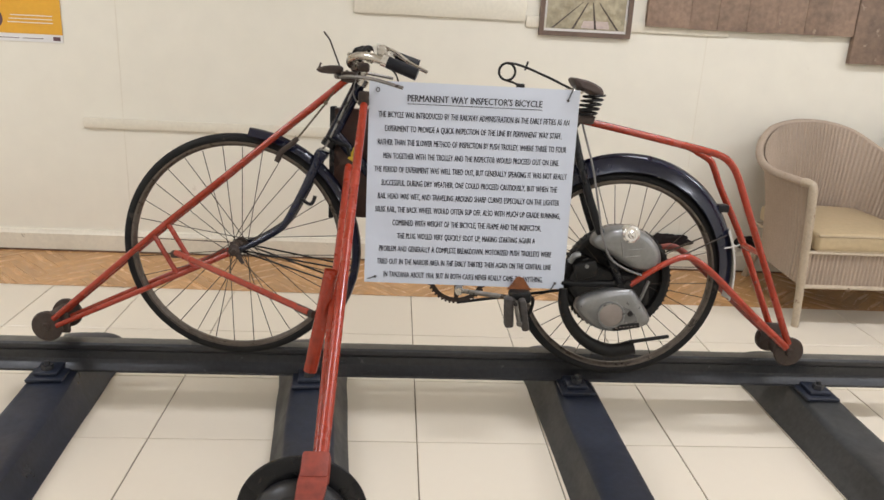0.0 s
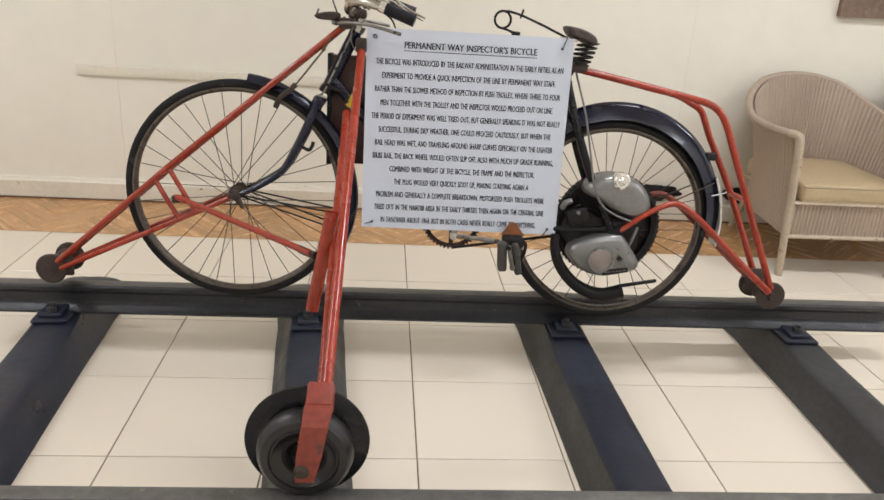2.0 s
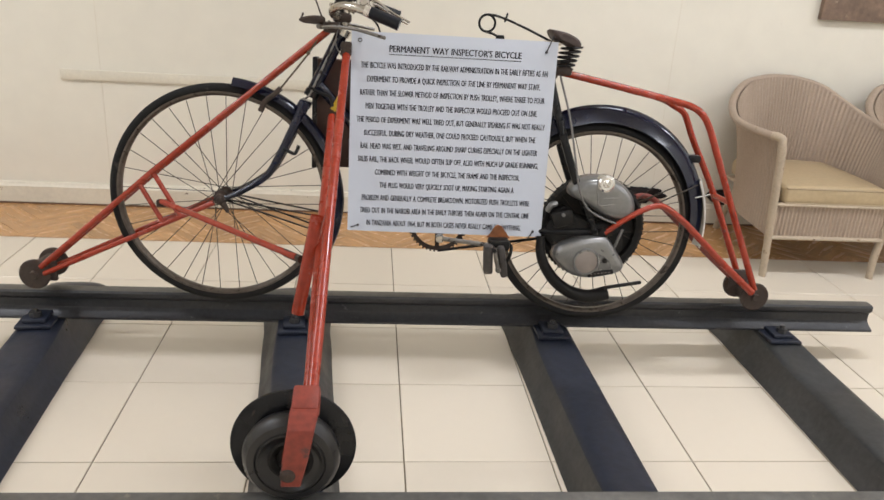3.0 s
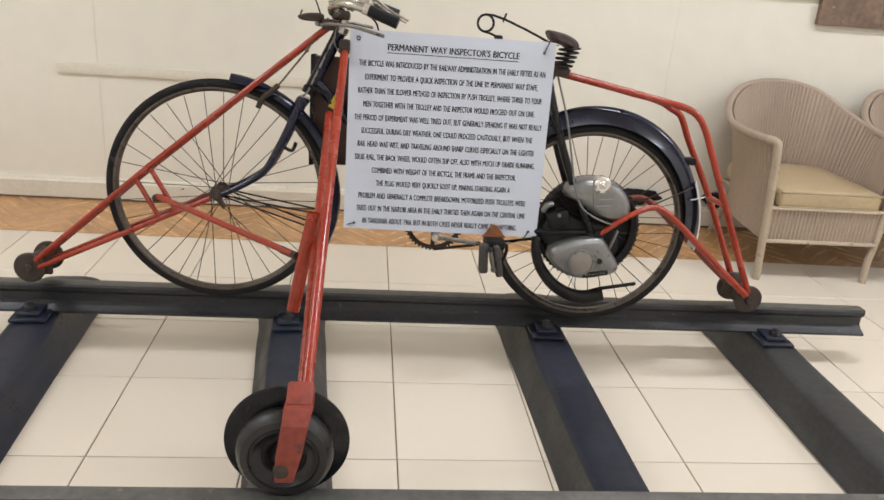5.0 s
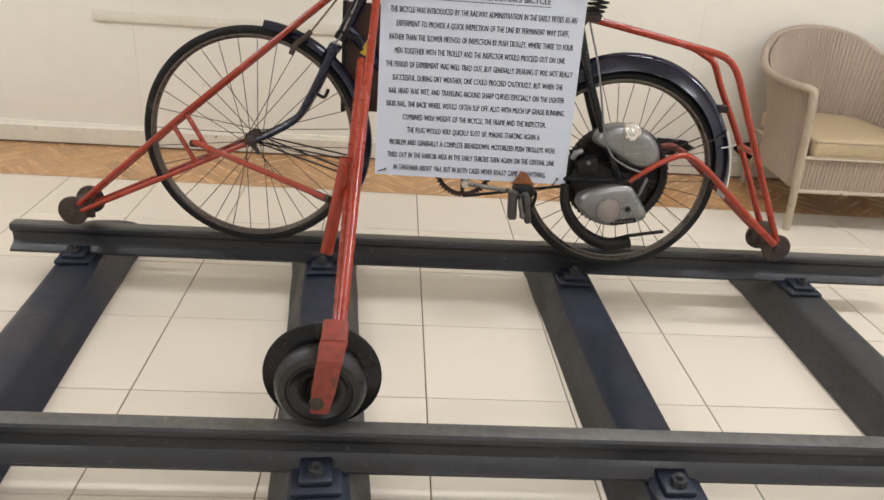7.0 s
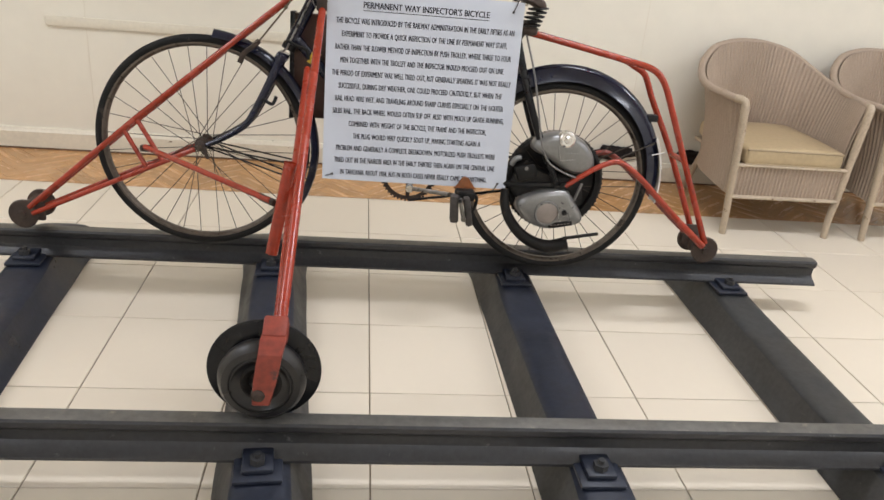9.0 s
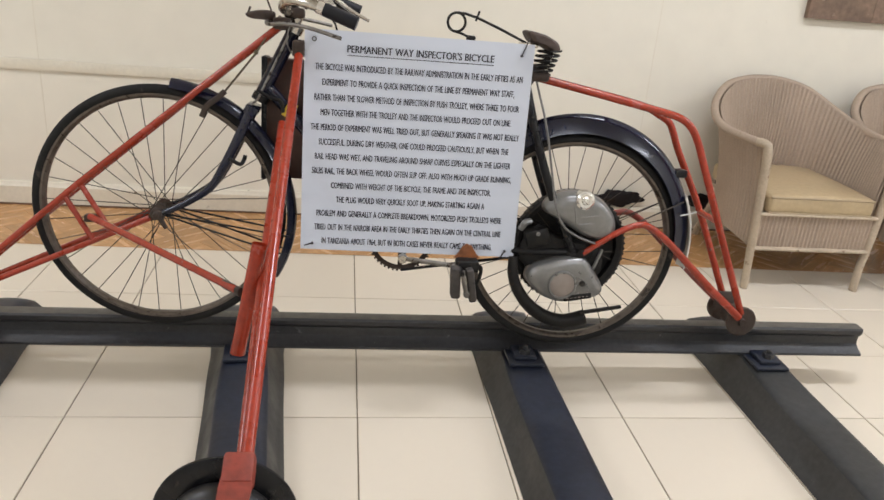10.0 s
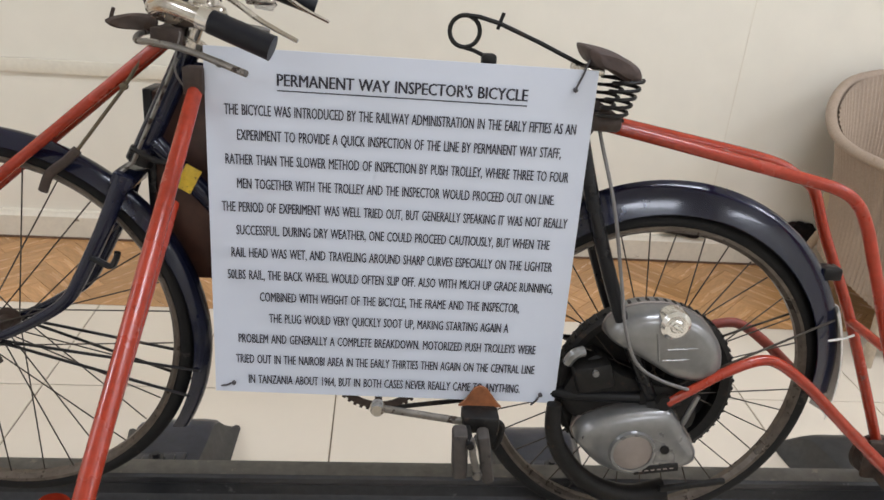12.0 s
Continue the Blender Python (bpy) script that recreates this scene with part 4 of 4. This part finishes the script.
for s, v in ((-1, -0.045), (1, 0.085)):
    part("carrier_tube", tube(curve(carrier_line(s, v), 7), 0.0108, 12), RED, bike)
    part("lower_stay", tube(curve([(0.632, s * 0.080, 0.288), (0.668, s * 0.084, 0.318), (0.723, s * 0.082, 0.355), (0.781, s * 0.078, 0.380), (0.823, s * 0.076, 0.374), (0.886, s * 0.074, 0.330), (0.968, s * 0.070, 0.257), (1.053, s * 0.064, 0.182), (1.155, s * 0.055, 0.098)], 6), 0.0082, 12, end=0.0122), RED if s < 0 else RED_DULL, bike)
for s in (-1, 1):
    part("stay_lug", tube([(0.600, s * 0.072, 0.272), (0.622, s * 0.076, 0.280), (0.642, s * 0.078, 0.292)], 0.0135, 10, flat=0.6), GREASE, bike)
part("carrier_rung", tube([(1.040, -0.045, 0.392), (1.036, 0.085, 0.394)], 0.0095, 10), RED, bike)
part("carrier_rung", tube([(0.70, -0.036, 0.722), (0.70, 0.064, 0.722)], 0.0080, 10), RED, bike)


def guide_roller(u, w, v0, v1, label):
    prof = [(0, v0 - 0.016), (0.011, v0 - 0.016), (0.013, v0 - 0.006), (0.044, v0 - 0.004), (0.048, v0), (0.046, v0 + 0.010), (0.033, v0 + 0.014), (0.033, v1 - 0.014), (0.046, v1 - 0.010), (0.048, v1), (0.044, v1 + 0.004), (0.013, v1 + 0.006), (0.011, v1 + 0.014), (0, v1 + 0.014)]
    ob = part("guide_roller", lathe(prof, 32), RUST, bike, label)
    ob.matrix_basis = Matrix.Translation((u, 0, w))


guide_roller(-1.145, 0.074, -0.042, 0.098, "rusty double-flanged front guide roller")
guide_roller(1.172, 0.080, -0.042, 0.098, "rusty double-flanged rear guide roller")
part("roller_fork", block(1.115, 1.180, 0.030, 0.046, 0.06, 0.15, 0.008), RUST, bike)
part("roller_fork", block(-1.160, -1.080, -0.036, -0.022, 0.05, 0.115, 0.008), RUST, bike)

# red front struts
for s in (-1, 1):
    part("front_strut", tube([(-0.236, s * 0.022, 0.866), (-0.770, s * 0.052, 0.414), (-1.125, s * 0.042, 0.098)], 0.0092, 12), RED, bike)
    part("lower_strut", tube([(-0.585, s * 0.062, 0.330), (-0.740, s * 0.060, 0.256), (-1.115, s * 0.045, 0.078)], 0.0080, 12), RED, bike)
part("strut_collar", block(-0.262, -0.215, -0.034, 0.034, 0.848, 0.880, 0.006), RUST, bike)
for (a, b) in (((-0.763, 0.410), (-0.688, 0.285)), ((-0.806, 0.374), (-0.735, 0.254))):
    part("strut_link", tube([(a[0], -0.052, a[1]), (b[0], -0.060, b[1])], 0.0075, 10), RED, bike)
part("strut_bolt", block(-0.752, -0.722, -0.082, -0.058, 0.315, 0.335, 0.004), RUST, bike)

# outrigger to the near rail, given by places in the hall
CLAMP, LEG_END = local(-0.190, 0.185, 0.985), local(-0.206, -0.752, 0.424)
part("leg_clamp", block(-0.016, 0.016, -0.015, 0.015, -0.022, 0.020, 0.005, m=Matrix.Translation(local(-0.191, 0.193, 1.003))), RUST, bike, "rusty outrigger clamp")
part("outrigger_leg", tube([CLAMP, local(-0.199, -0.30, 0.694), LEG_END], 0.0122, 14), RED, bike)
part("outrigger_leg", tube([local(-0.229, 0.154, 0.810), local(-0.224, -0.30, 0.618), local(-0.215, -0.750, 0.412)], 0.0110, 14), RED, bike)
part("pipe_socket", tube([local(-0.229, -0.350, 0.665), local(-0.251, -0.368, 0.545), local(-0.274, -0.386, 0.422)], 0.0165, 16, hollow=True), RED, bike, "open red steel pipe")
part("brace_bar", tube([local(-0.725, 0.118, 0.540), local(-0.280, -0.345, 0.555)], 0.0088, 12), RED, bike)
part("brace_lug", tube([local(-0.312, -0.312, 0.553), local(-0.270, -0.354, 0.553)], 0.0108, 12, flat=0.7), RUST, bike)


def hall_part(name, bm, material, parent, label="", smooth=True):
    bmesh.ops.transform(bm, matrix=TO_BIKE, verts=bm.verts)
    return part(name, bm, material, parent, label, smooth)


WHEEL = Matrix.Translation((-0.244, -0.794, 0.301)) @ Matrix.Scale(0.95, 4)
wheel = hall_part("outrigger_wheel", lathe([(0.045, 0.026), (0.070, 0.030), (0.090, 0.027), (0.100, 0.016), (0.1035, 0.0), (0.100, -0.016), (0.090, -0.028), (0.068, -0.032), (0.062, -0.026), (0.056, -0.022), (0.045, -0.018)], 56, closed=True, m=WHEEL), TYRE_GLOSS, bike, "black rubber outrigger wheel")
hall_part("wheel_flange", lathe([(0, 0.046), (0.130, 0.046), (0.135, 0.043), (0.135, 0.038), (0.130, 0.034), (0.060, 0.030), (0, 0.030)], 64, m=WHEEL), BLACK, wheel, "dark steel guide flange")
hall_part("wheel_centre", lathe([(0.046, 0.03), (0.050, -0.018), (0.042, -0.022), (0.030, -0.012), (0.020, -0.030), (0.0, -0.030)], 40, m=WHEEL), GREASE, wheel)
hall_part("wheel_bead", lathe([(0.070, -0.030), (0.073, -0.0345), (0.076, -0.030)], 48, closed=True, m=WHEEL), RUBBER, wheel)
hall_part("axle_bolt", lathe([(0, -0.078), (0.009, -0.078), (0.016, -0.072), (0.017, -0.058), (0.010, -0.056), (0.010, 0.02), (0, 0.02)], 12, m=WHEEL), RUST, wheel, "rusty axle bolt")
arm = bmesh.new()
spine = [(-0.216, -0.770, 0.418), (-0.217, -0.815, 0.412), (-0.220, -0.846, 0.394), (-0.230, -0.856, 0.335), (-0.239, -0.859, 0.276)]
tops = []
for (x, y, z), wide in zip(spine, (0.026, 0.028, 0.026, 0.025, 0.019)):
    tops.append((x, y, z, wide))
rings = []
for k, (x, y, z, wide) in enumerate(tops):
    a, b = Vector(spine[max(k - 1, 0)]), Vector(spine[min(k + 1, len(spine) - 1)])
    way = (b - a).normalized()
    up = Vector((1, 0, 0)).cross(way).normalized() * 0.004
    c = Vector((x, y, z))
    rings.append([arm.verts.new(c + Vector((sx * wide, 0, 0)) + up * su) for sx, su in ((-1, -1), (1, -1), (1, 1), (-1, 1))])
for a, b in zip(rings, rings[1:]):
    for k in range(4):
        arm.faces.new((a[k], a[(k + 1) % 4], b[(k + 1) % 4], b[k]))
arm.faces.new(rings[0])
arm.faces.new(rings[-1])
bmesh.ops.bevel(arm, geom=arm.edges[:], offset=0.002, segments=1, affect="EDGES")
hall_part("wheel_bracket", arm, RED_DULL, bike, "faded red wheel bracket")
hall_part("bracket_sleeve", block(-0.027, 0.027, -0.030, 0.026, -0.020, 0.020, 0.007, m=Matrix.Translation((-0.216, -0.772, 0.415)) @ Matrix.Rotation(0.45, 4, "X")), RED_DULL, bike, "worn red sleeve of the outrigger")


# ---- the sign hung on the bicycle ----
def sign():
    e = thing("information_sign", "white information board about the bicycle wired to its frame", "sign", LEANING @ Matrix.Translation((0.1275, -0.042, 0.258)))
    wide, high = 0.608, 0.596
    bm = bmesh.new()
    nx, nz = 24, 24

    def bow(x, z):
        return 0.003 * math.sin(3.14 * z / high) * math.cos(3.0 * x) + 0.0015 * math.sin(5 * x + 3 * z)

    front = [[bm.verts.new((x, bow(x, z) - 0.0022, z)) for x in np.linspace(-wide / 2, wide / 2, nx)] for z in np.linspace(0, high, nz)]
    back = [[bm.verts.new((x, bow(x, z) + 0.0012, z)) for x in np.linspace(-wide / 2, wide / 2, nx)] for z in np.linspace(0, high, nz)]
    for j in range(nz - 1):
        for i in range(nx - 1):
            bm.faces.new((front[j][i], front[j][i + 1], front[j + 1][i + 1], front[j + 1][i]))
            bm.faces.new((back[j][i], back[j + 1][i], back[j + 1][i + 1], back[j][i + 1]))
    for i in range(nx - 1):
        bm.faces.new((front[0][i], back[0][i], back[0][i + 1], front[0][i + 1]))
        bm.faces.new((front[-1][i], front[-1][i + 1], back[-1][i + 1], back[-1][i]))
    for j in range(nz - 1):
        bm.faces.new((front[j][0], front[j + 1][0], back[j + 1][0], back[j][0]))
        bm.faces.new((front[j][-1], back[j][-1], back[j + 1][-1], front[j + 1][-1]))
    part("board", bm, SIGN, e)
    lines = [
        ("PERMANENT WAY INSPECTOR'S BICYCLE", -0.191, 0.196, 0.556),
        ("THE BICYCLE WAS INTRODUCED BY THE RAILWAY ADMINISTRATION IN THE EARLY FIFTIES AS AN", -0.272, 0.278, 0.507),
        ("EXPERIMENT TO PROVIDE A QUICK INSPECTION OF THE LINE BY PERMANENT WAY STAFF,", -0.253, 0.259, 0.467),
        ("RATHER THAN THE SLOWER METHOD OF INSPECTION BY PUSH TROLLEY, WHERE THREE TO FOUR", -0.272, 0.276, 0.428),
        ("MEN TOGETHER WITH THE TROLLEY AND THE INSPECTOR WOULD PROCEED OUT ON LINE.", -0.255, 0.258, 0.388),
        ("THE PERIOD OF EXPERIMENT WAS WELL TRIED OUT, BUT GENERALLY SPEAKING IT WAS NOT REALLY", -0.280, 0.284, 0.349),
        ("SUCCESSFUL. DURING DRY WEATHER, ONE COULD PROCEED CAUTIOUSLY, BUT WHEN THE", -0.258, 0.259, 0.309),
        ("RAIL HEAD WAS WET, AND TRAVELING AROUND SHARP CURVES ESPECIALLY ON THE LIGHTER", -0.267, 0.268, 0.270),
        ("50LBS RAIL, THE BACK WHEEL WOULD OFTEN SLIP OFF. ALSO WITH MUCH UP GRADE RUNNING,", -0.274, 0.274, 0.231),
        ("COMBINED WITH WEIGHT OF THE BICYCLE, THE FRAME AND THE INSPECTOR,", -0.222, 0.220, 0.192),
        ("THE PLUG WOULD VERY QUICKLY SOOT UP, MAKING STARTING AGAIN A", -0.207, 0.205, 0.154),
        ("PROBLEM AND GENERALLY A COMPLETE BREAKDOWN. MOTORIZED PUSH TROLLEYS WERE", -0.259, 0.257, 0.115),
        ("TRIED OUT IN THE NAIROBI AREA IN THE EARLY THIRTIES THEN AGAIN ON THE CENTRAL LINE", -0.264, 0.259, 0.076),
        ("IN TANZANIA ABOUT 1964, BUT IN BOTH CASES NEVER REALLY CAME TO ANYTHING.", -0.243, 0.237, 0.037),
    ]
    for k, (text, x0, x1, mid) in enumerate(lines):
        x0, x1, mid = x0 * 1.012, x1 * 1.006, 0.552 if k == 0 else 0.5425 - 0.0396 * k
        cap = 0.0195 if k == 0 else 0.0178
        size = cap / 0.73
        bm = lettering(text, size, 0.0008 if k == 0 else 0.0007, 1.2 if k == 0 else 1.4)
        lo, hi = min(v.co.x for v in bm.verts), max(v.co.x for v in bm.verts)
        for v in bm.verts:
            x = x0 + (v.co.x - lo) / (hi - lo) * (x1 - x0)
            z = mid - cap / 2 + v.co.y
            v.co = (x, bow(x, z) - 0.0038 - v.co.z, z)
        part("title" if k == 0 else "text_line", bm, INK, e, smooth=False)
    line = bmesh.new()
    xs = np.linspace(-0.193, 0.197, 14)
    low = [line.verts.new((x, bow(x, 0.54) - 0.0038, 0.5340)) for x in xs]
    high_ = [line.verts.new((x, bow(x, 0.54) - 0.0038, 0.5358)) for x in xs]
    for i in range(13):
        line.faces.new((low[i], low[i + 1], high_[i + 1], high_[i]))
    part("underline", line, INK, e, smooth=False)
    for x, z, x2, z2 in ((0.270, 0.565, 0.288, 0.612), (-0.272, 0.018, -0.300, 0.008), (0.276, 0.018, 0.262, -0.006)):
        part("tie_wire", tube([(x, -0.004, z), ((x + x2) / 2, -0.006, (z + z2) / 2), (x2, 0.0, z2)], 0.0018, 6), WIRE, e)
        part("wire_knot", lathe([(0, -0.004), (0.004, -0.002), (0.004, 0.002), (0, 0.004)], 8, m=Matrix.Translation((x, -0.005, z))), WIRE, e)
    part("eyelet", lathe([(0.004, -0.0045), (0.0065, -0.0045), (0.0065, -0.001), (0.004, -0.001)], 16, closed=True, m=Matrix.Translation((-0.279, 0, 0.571))), WIRE, e)


sign()


# ---- woven armchairs ----
def armchair():
    e = thing("armchair", "beige woven fibre tub armchair with a tan vinyl cushion", "armchair", group="armchairs along the wall")
    # the shell: rim and foot lines round the back, from arm front to arm front
    rim = curve([(-0.300, 0.0, 0.642), (-0.330, 0.09, 0.645), (-0.350, 0.19, 0.650), (-0.340, 0.30, 0.668), (-0.292, 0.41, 0.722), (-0.205, 0.485, 0.788), (-0.10, 0.515, 0.818), (0, 0.52, 0.826), (0.10, 0.515, 0.818), (0.205, 0.485, 0.788), (0.292, 0.41, 0.722), (0.340, 0.30, 0.668), (0.350, 0.19, 0.650), (0.330, 0.09, 0.645), (0.300, 0.0, 0.642)], 34)
    foot = curve([(-0.268, 0.0, 0.185), (-0.275, 0.09, 0.195), (-0.280, 0.19, 0.205), (-0.268, 0.30, 0.21), (-0.225, 0.39, 0.21), (-0.150, 0.455, 0.21), (-0.07, 0.48, 0.21), (0, 0.485, 0.21), (0.07, 0.48, 0.21), (0.150, 0.455, 0.21), (0.225, 0.39, 0.21), (0.268, 0.30, 0.21), (0.280, 0.19, 0.205), (0.275, 0.09, 0.195), (0.268, 0.0, 0.185)], 34)

    def shell(inset, low):
        bm = bmesh.new()
        rows = 12
        grid = []
        for i, (r, f) in enumerate(zip(rim, foot)):
            out = Vector((r.x, r.y - 0.12, 0)).normalized()
            rib = 0.0026 * math.sin(i * 1.0472)
            col = []
            for j in range(rows + 1):
                t = low + (1 - low) * j / rows
                p = f.lerp(r, t)
                p = p - out * 0.020 * math.sin(3.14159 * t) - out * inset + out * rib
                col.append(bm.verts.new(p))
            grid.append(col)
        for a, b in zip(grid, grid[1:]):
            for j in range(rows):
                bm.faces.new((a[j], b[j], b[j + 1], a[j + 1]))
        return bm

    part("shell", shell(0.0, 0.0), WEAVE, e)
    part("inner_back", shell(0.012, 0.30), WEAVE, e)
    part("rolled_edge", tube([p + Vector((p.x * 0.025, (p.y - 0.12) * 0.03, -0.004)) for p in rim[::2]], 0.0175, 14), WEAVE, e)
    for s in (-1, 1):
        part("front_leg", tube(curve([(s * 0.322, 0.030, 0.640), (s * 0.312, 0.004, 0.640), (s * 0.300, -0.010, 0.610), (s * 0.284, -0.010, 0.40), (s * 0.272, -0.008, 0.20), (s * 0.264, -0.006, 0.10), (s * 0.262, -0.010, 0.0)]), 0.019, 10, end=0.015), CHAIR_PAINT, e, "chipped cream front leg")
        part("back_leg", tube([(s * 0.175, 0.45, 0.24), (s * 0.180, 0.50, 0.12), (s * 0.185, 0.545, 0.0)], 0.016, 10), CHAIR_PAINT, e)
    apron = bmesh.new()
    cols = []
    xs = np.linspace(-0.272, 0.272, 181)
    for i, x in enumerate(xs):
        y = -0.012 + 0.0028 * math.sin(i * 1.0472)
        cols.append([apron.verts.new((x, y + d, z)) for d, z in ((0.03, 0.345), (0.0, 0.345), (0.0, 0.30), (0.0, 0.24), (0.0, 0.19), (0.03, 0.19))])
    for a, b in zip(cols, cols[1:]):
        for j in range(5):
            apron.faces.new((a[j], b[j], b[j + 1], a[j + 1]))
    part("apron", apron, WEAVE, e)
    part("apron_rail", tube([(-0.27, -0.014, 0.19), (0.27, -0.014, 0.19)], 0.010, 8), CHAIR_PAINT, e)
    part("seat_rail", tube([(-0.275, -0.014, 0.345), (0.275, -0.014, 0.345)], 0.009, 8), CHAIR_PAINT, e)
    part("seat_base", prism([(-0.25, 0.32), (0.25, 0.32), (0.25, 0.335), (-0.25, 0.335)], 0.0, 0.43), CHAIR_PAINT, e, smooth=False)
    cushion = block(-0.245, 0.245, -0.020, 0.425, 0.346, 0.428, 0.022, segments=4)
    bmesh.ops.subdivide_edges(cushion, edges=cushion.edges[:], cuts=2, use_grid_fill=True)
    for v in cushion.verts:
        if v.co.z > 0.38:
            v.co.z += 0.016 * math.cos(v.co.x / 0.245 * 1.4) * math.cos((v.co.y - 0.2) / 0.225 * 1.3) + 0.003 * noise.noise(v.co * 9)
    pad = part("cushion", cushion, CUSHION, e, "tan vinyl seat cushion")
    for z in (0.420, 0.354):
        part("piping", tube([(-0.238, -0.016, z), (0.238, -0.016, z)], 0.005, 8), PIPING, pad)
    for ob in e.children_recursive:  # the tub is deeper than it is wide
        ob.data.transform(Matrix.Diagonal((1, 1.24, 1, 1)))
    return e


chair = armchair()
chair.matrix_basis = Matrix.Translation((1.953, 1.035, 0)) @ Matrix.Rotation(0.01, 4, "Z")
copy_thing(chair, Matrix.Translation((2.668, 1.037, 0)) @ Matrix.Rotation(0.03, 4, "Z"))


# ---- oily cloths left on the skirting board ----
def cloth(x0, x1, z0, z1, seed, label):
    bm = bmesh.new()
    bmesh.ops.create_icosphere(bm, subdivisions=4, radius=1.0)
    for v in bm.verts:
        n = noise.noise(v.co * 1.7 + Vector((seed, 0, 0)))
        k = 1 + 0.42 * n + 0.16 * noise.noise(v.co * 5 + Vector((0, seed, 0)))
        v.co = Vector((v.co.x * k * (x1 - x0) / 2, v.co.y * k * 0.022 - 0.026, v.co.z * k * (z1 - z0) / 2))
        v.co.x += 0.35 * v.co.z * (1 if seed < 5 else -1)
    low = min(v.co.z for v in bm.verts)
    for v in bm.verts:
        v.co.z = max(v.co.z - low, 0.004)
    ob = tagged(part("cloth", bm, RAG), label, "cloth")
    ob.matrix_basis = WALL_AT @ Matrix.Translation(((x0 + x1) / 2, 0.004, z0))


cloth(1.228, 1.452, 0.108, 0.190, 2.0, "crumpled black oily cloth lying on the skirting board")
cloth(1.720, 1.865, 0.110, 0.190, 7.0, "small dark oily cloth on the skirting beside the armchair")


# ---- floor pieces ----
def chamfered(w, d, h, edge):
    bm = bmesh.new()
    a = [bm.verts.new((x * w / 2, y * d / 2, -h)) for x, y in ((-1, -1), (1, -1), (1, 1), (-1, 1))]
    b = [bm.verts.new((x * w / 2, y * d / 2, -edge)) for x, y in ((-1, -1), (1, -1), (1, 1), (-1, 1))]
    c = [bm.verts.new((x * (w / 2 - edge), y * (d / 2 - edge), 0)) for x, y in ((-1, -1), (1, -1), (1, 1), (-1, 1))]
    for p, q in ((a, b), (b, c)):
        for k in range(4):
            bm.faces.new((p[k], p[(k + 1) % 4], q[(k + 1) % 4], q[k]))
    bm.faces.new(c)
    return bm


TILE_SIZE = 0.4
GRID_TURN = Matrix.Rotation(0.012, 4, "Z")
first = None
rest = bmesh.new()
for i in range(-11, 13):
    for j in range(-12, 3):
        at = GRID_TURN @ Matrix.Translation(((i + 0.5) * TILE_SIZE, (j + 0.5) * TILE_SIZE, random.uniform(-0.0004, 0.0004)))
        if -6 <= i <= 7 and -5 <= j:
            if j == 2:
                at = at @ Matrix.Translation((0, 0.038, 0)) @ Matrix.Diagonal((1, 1.19, 1, 1))
            if first is None:
                first = part("tile", chamfered(TILE_SIZE - 0.0036, TILE_SIZE - 0.0036, 0.008, 0.0012), TILE, floor, smooth=False)
                first.matrix_basis = at
            else:
                again(first, "tile", at, floor)
        else:
            piece = [rest.verts.new(at @ Vector((x * 0.1982, y * 0.1982, 0))) for x, y in ((-1, -1), (1, -1), (1, 1), (-1, 1))]
            rest.faces.new(piece)
tagged(part("tile_field", rest, TILE, floor, smooth=False), kind="stuff")

# herringbone parquet between the tiles and the wall
BLOCK_W, BLOCK_L = 0.075, 0.30


def parquet_piece(x, y, turn):
    bm = chamfered(BLOCK_L - 0.001, BLOCK_W - 0.001, 0.008, 0.0008)
    bmesh.ops.transform(bm, matrix=Matrix.Translation((x, y, 0.0)) @ Matrix.Rotation(turn, 4, "Z"), verts=bm.verts)
    for n, y0 in ((-1, 1.2360), (1, 1.82)):
        geom = bm.verts[:] + bm.edges[:] + bm.faces[:]
        bmesh.ops.bisect_plane(bm, geom=geom, plane_co=(0, y0, 0), plane_no=(0, n, 0), clear_outer=True)
    if len(bm.faces) < 1:
        bm.free()
        return
    ob = part("parquet_block", bm, PARQUET, floor, smooth=False)
    mid = Vector((x, y, 0))
    ob.data.transform(Matrix.Rotation(-turn, 4, "Z") @ Matrix.Translation(-mid))
    ob.matrix_basis = Matrix.Translation(mid + Vector((0, 0, 0.0016 + random.uniform(-0.0003, 0.0003)))) @ Matrix.Rotation(turn, 4, "Z")


S = math.sqrt(0.5)
for i in range(-90, 100):
    for j in range(-20, 26):
        # a pair of blocks at right angles, stepping along the diagonal
        ux, uy = i * BLOCK_W, i * BLOCK_W
        bx = ux + j * 2 * BLOCK_L * 0.5
        by = uy - j * 2 * BLOCK_L * 0.5
        for dx, dy, turn in ((BLOCK_L / 2, BLOCK_W / 2, 0.0), (BLOCK_L + BLOCK_W / 2, BLOCK_L / 2 - BLOCK_L + BLOCK_W, 1.5708)):
            x, y = bx + dx, by + dy
            px, py = S * (x - y), S * (x + y)
            if -3.4 < px < 4.4 and 1.12 < py < 1.90:
                parquet_piece(px, py, turn + 0.7854)
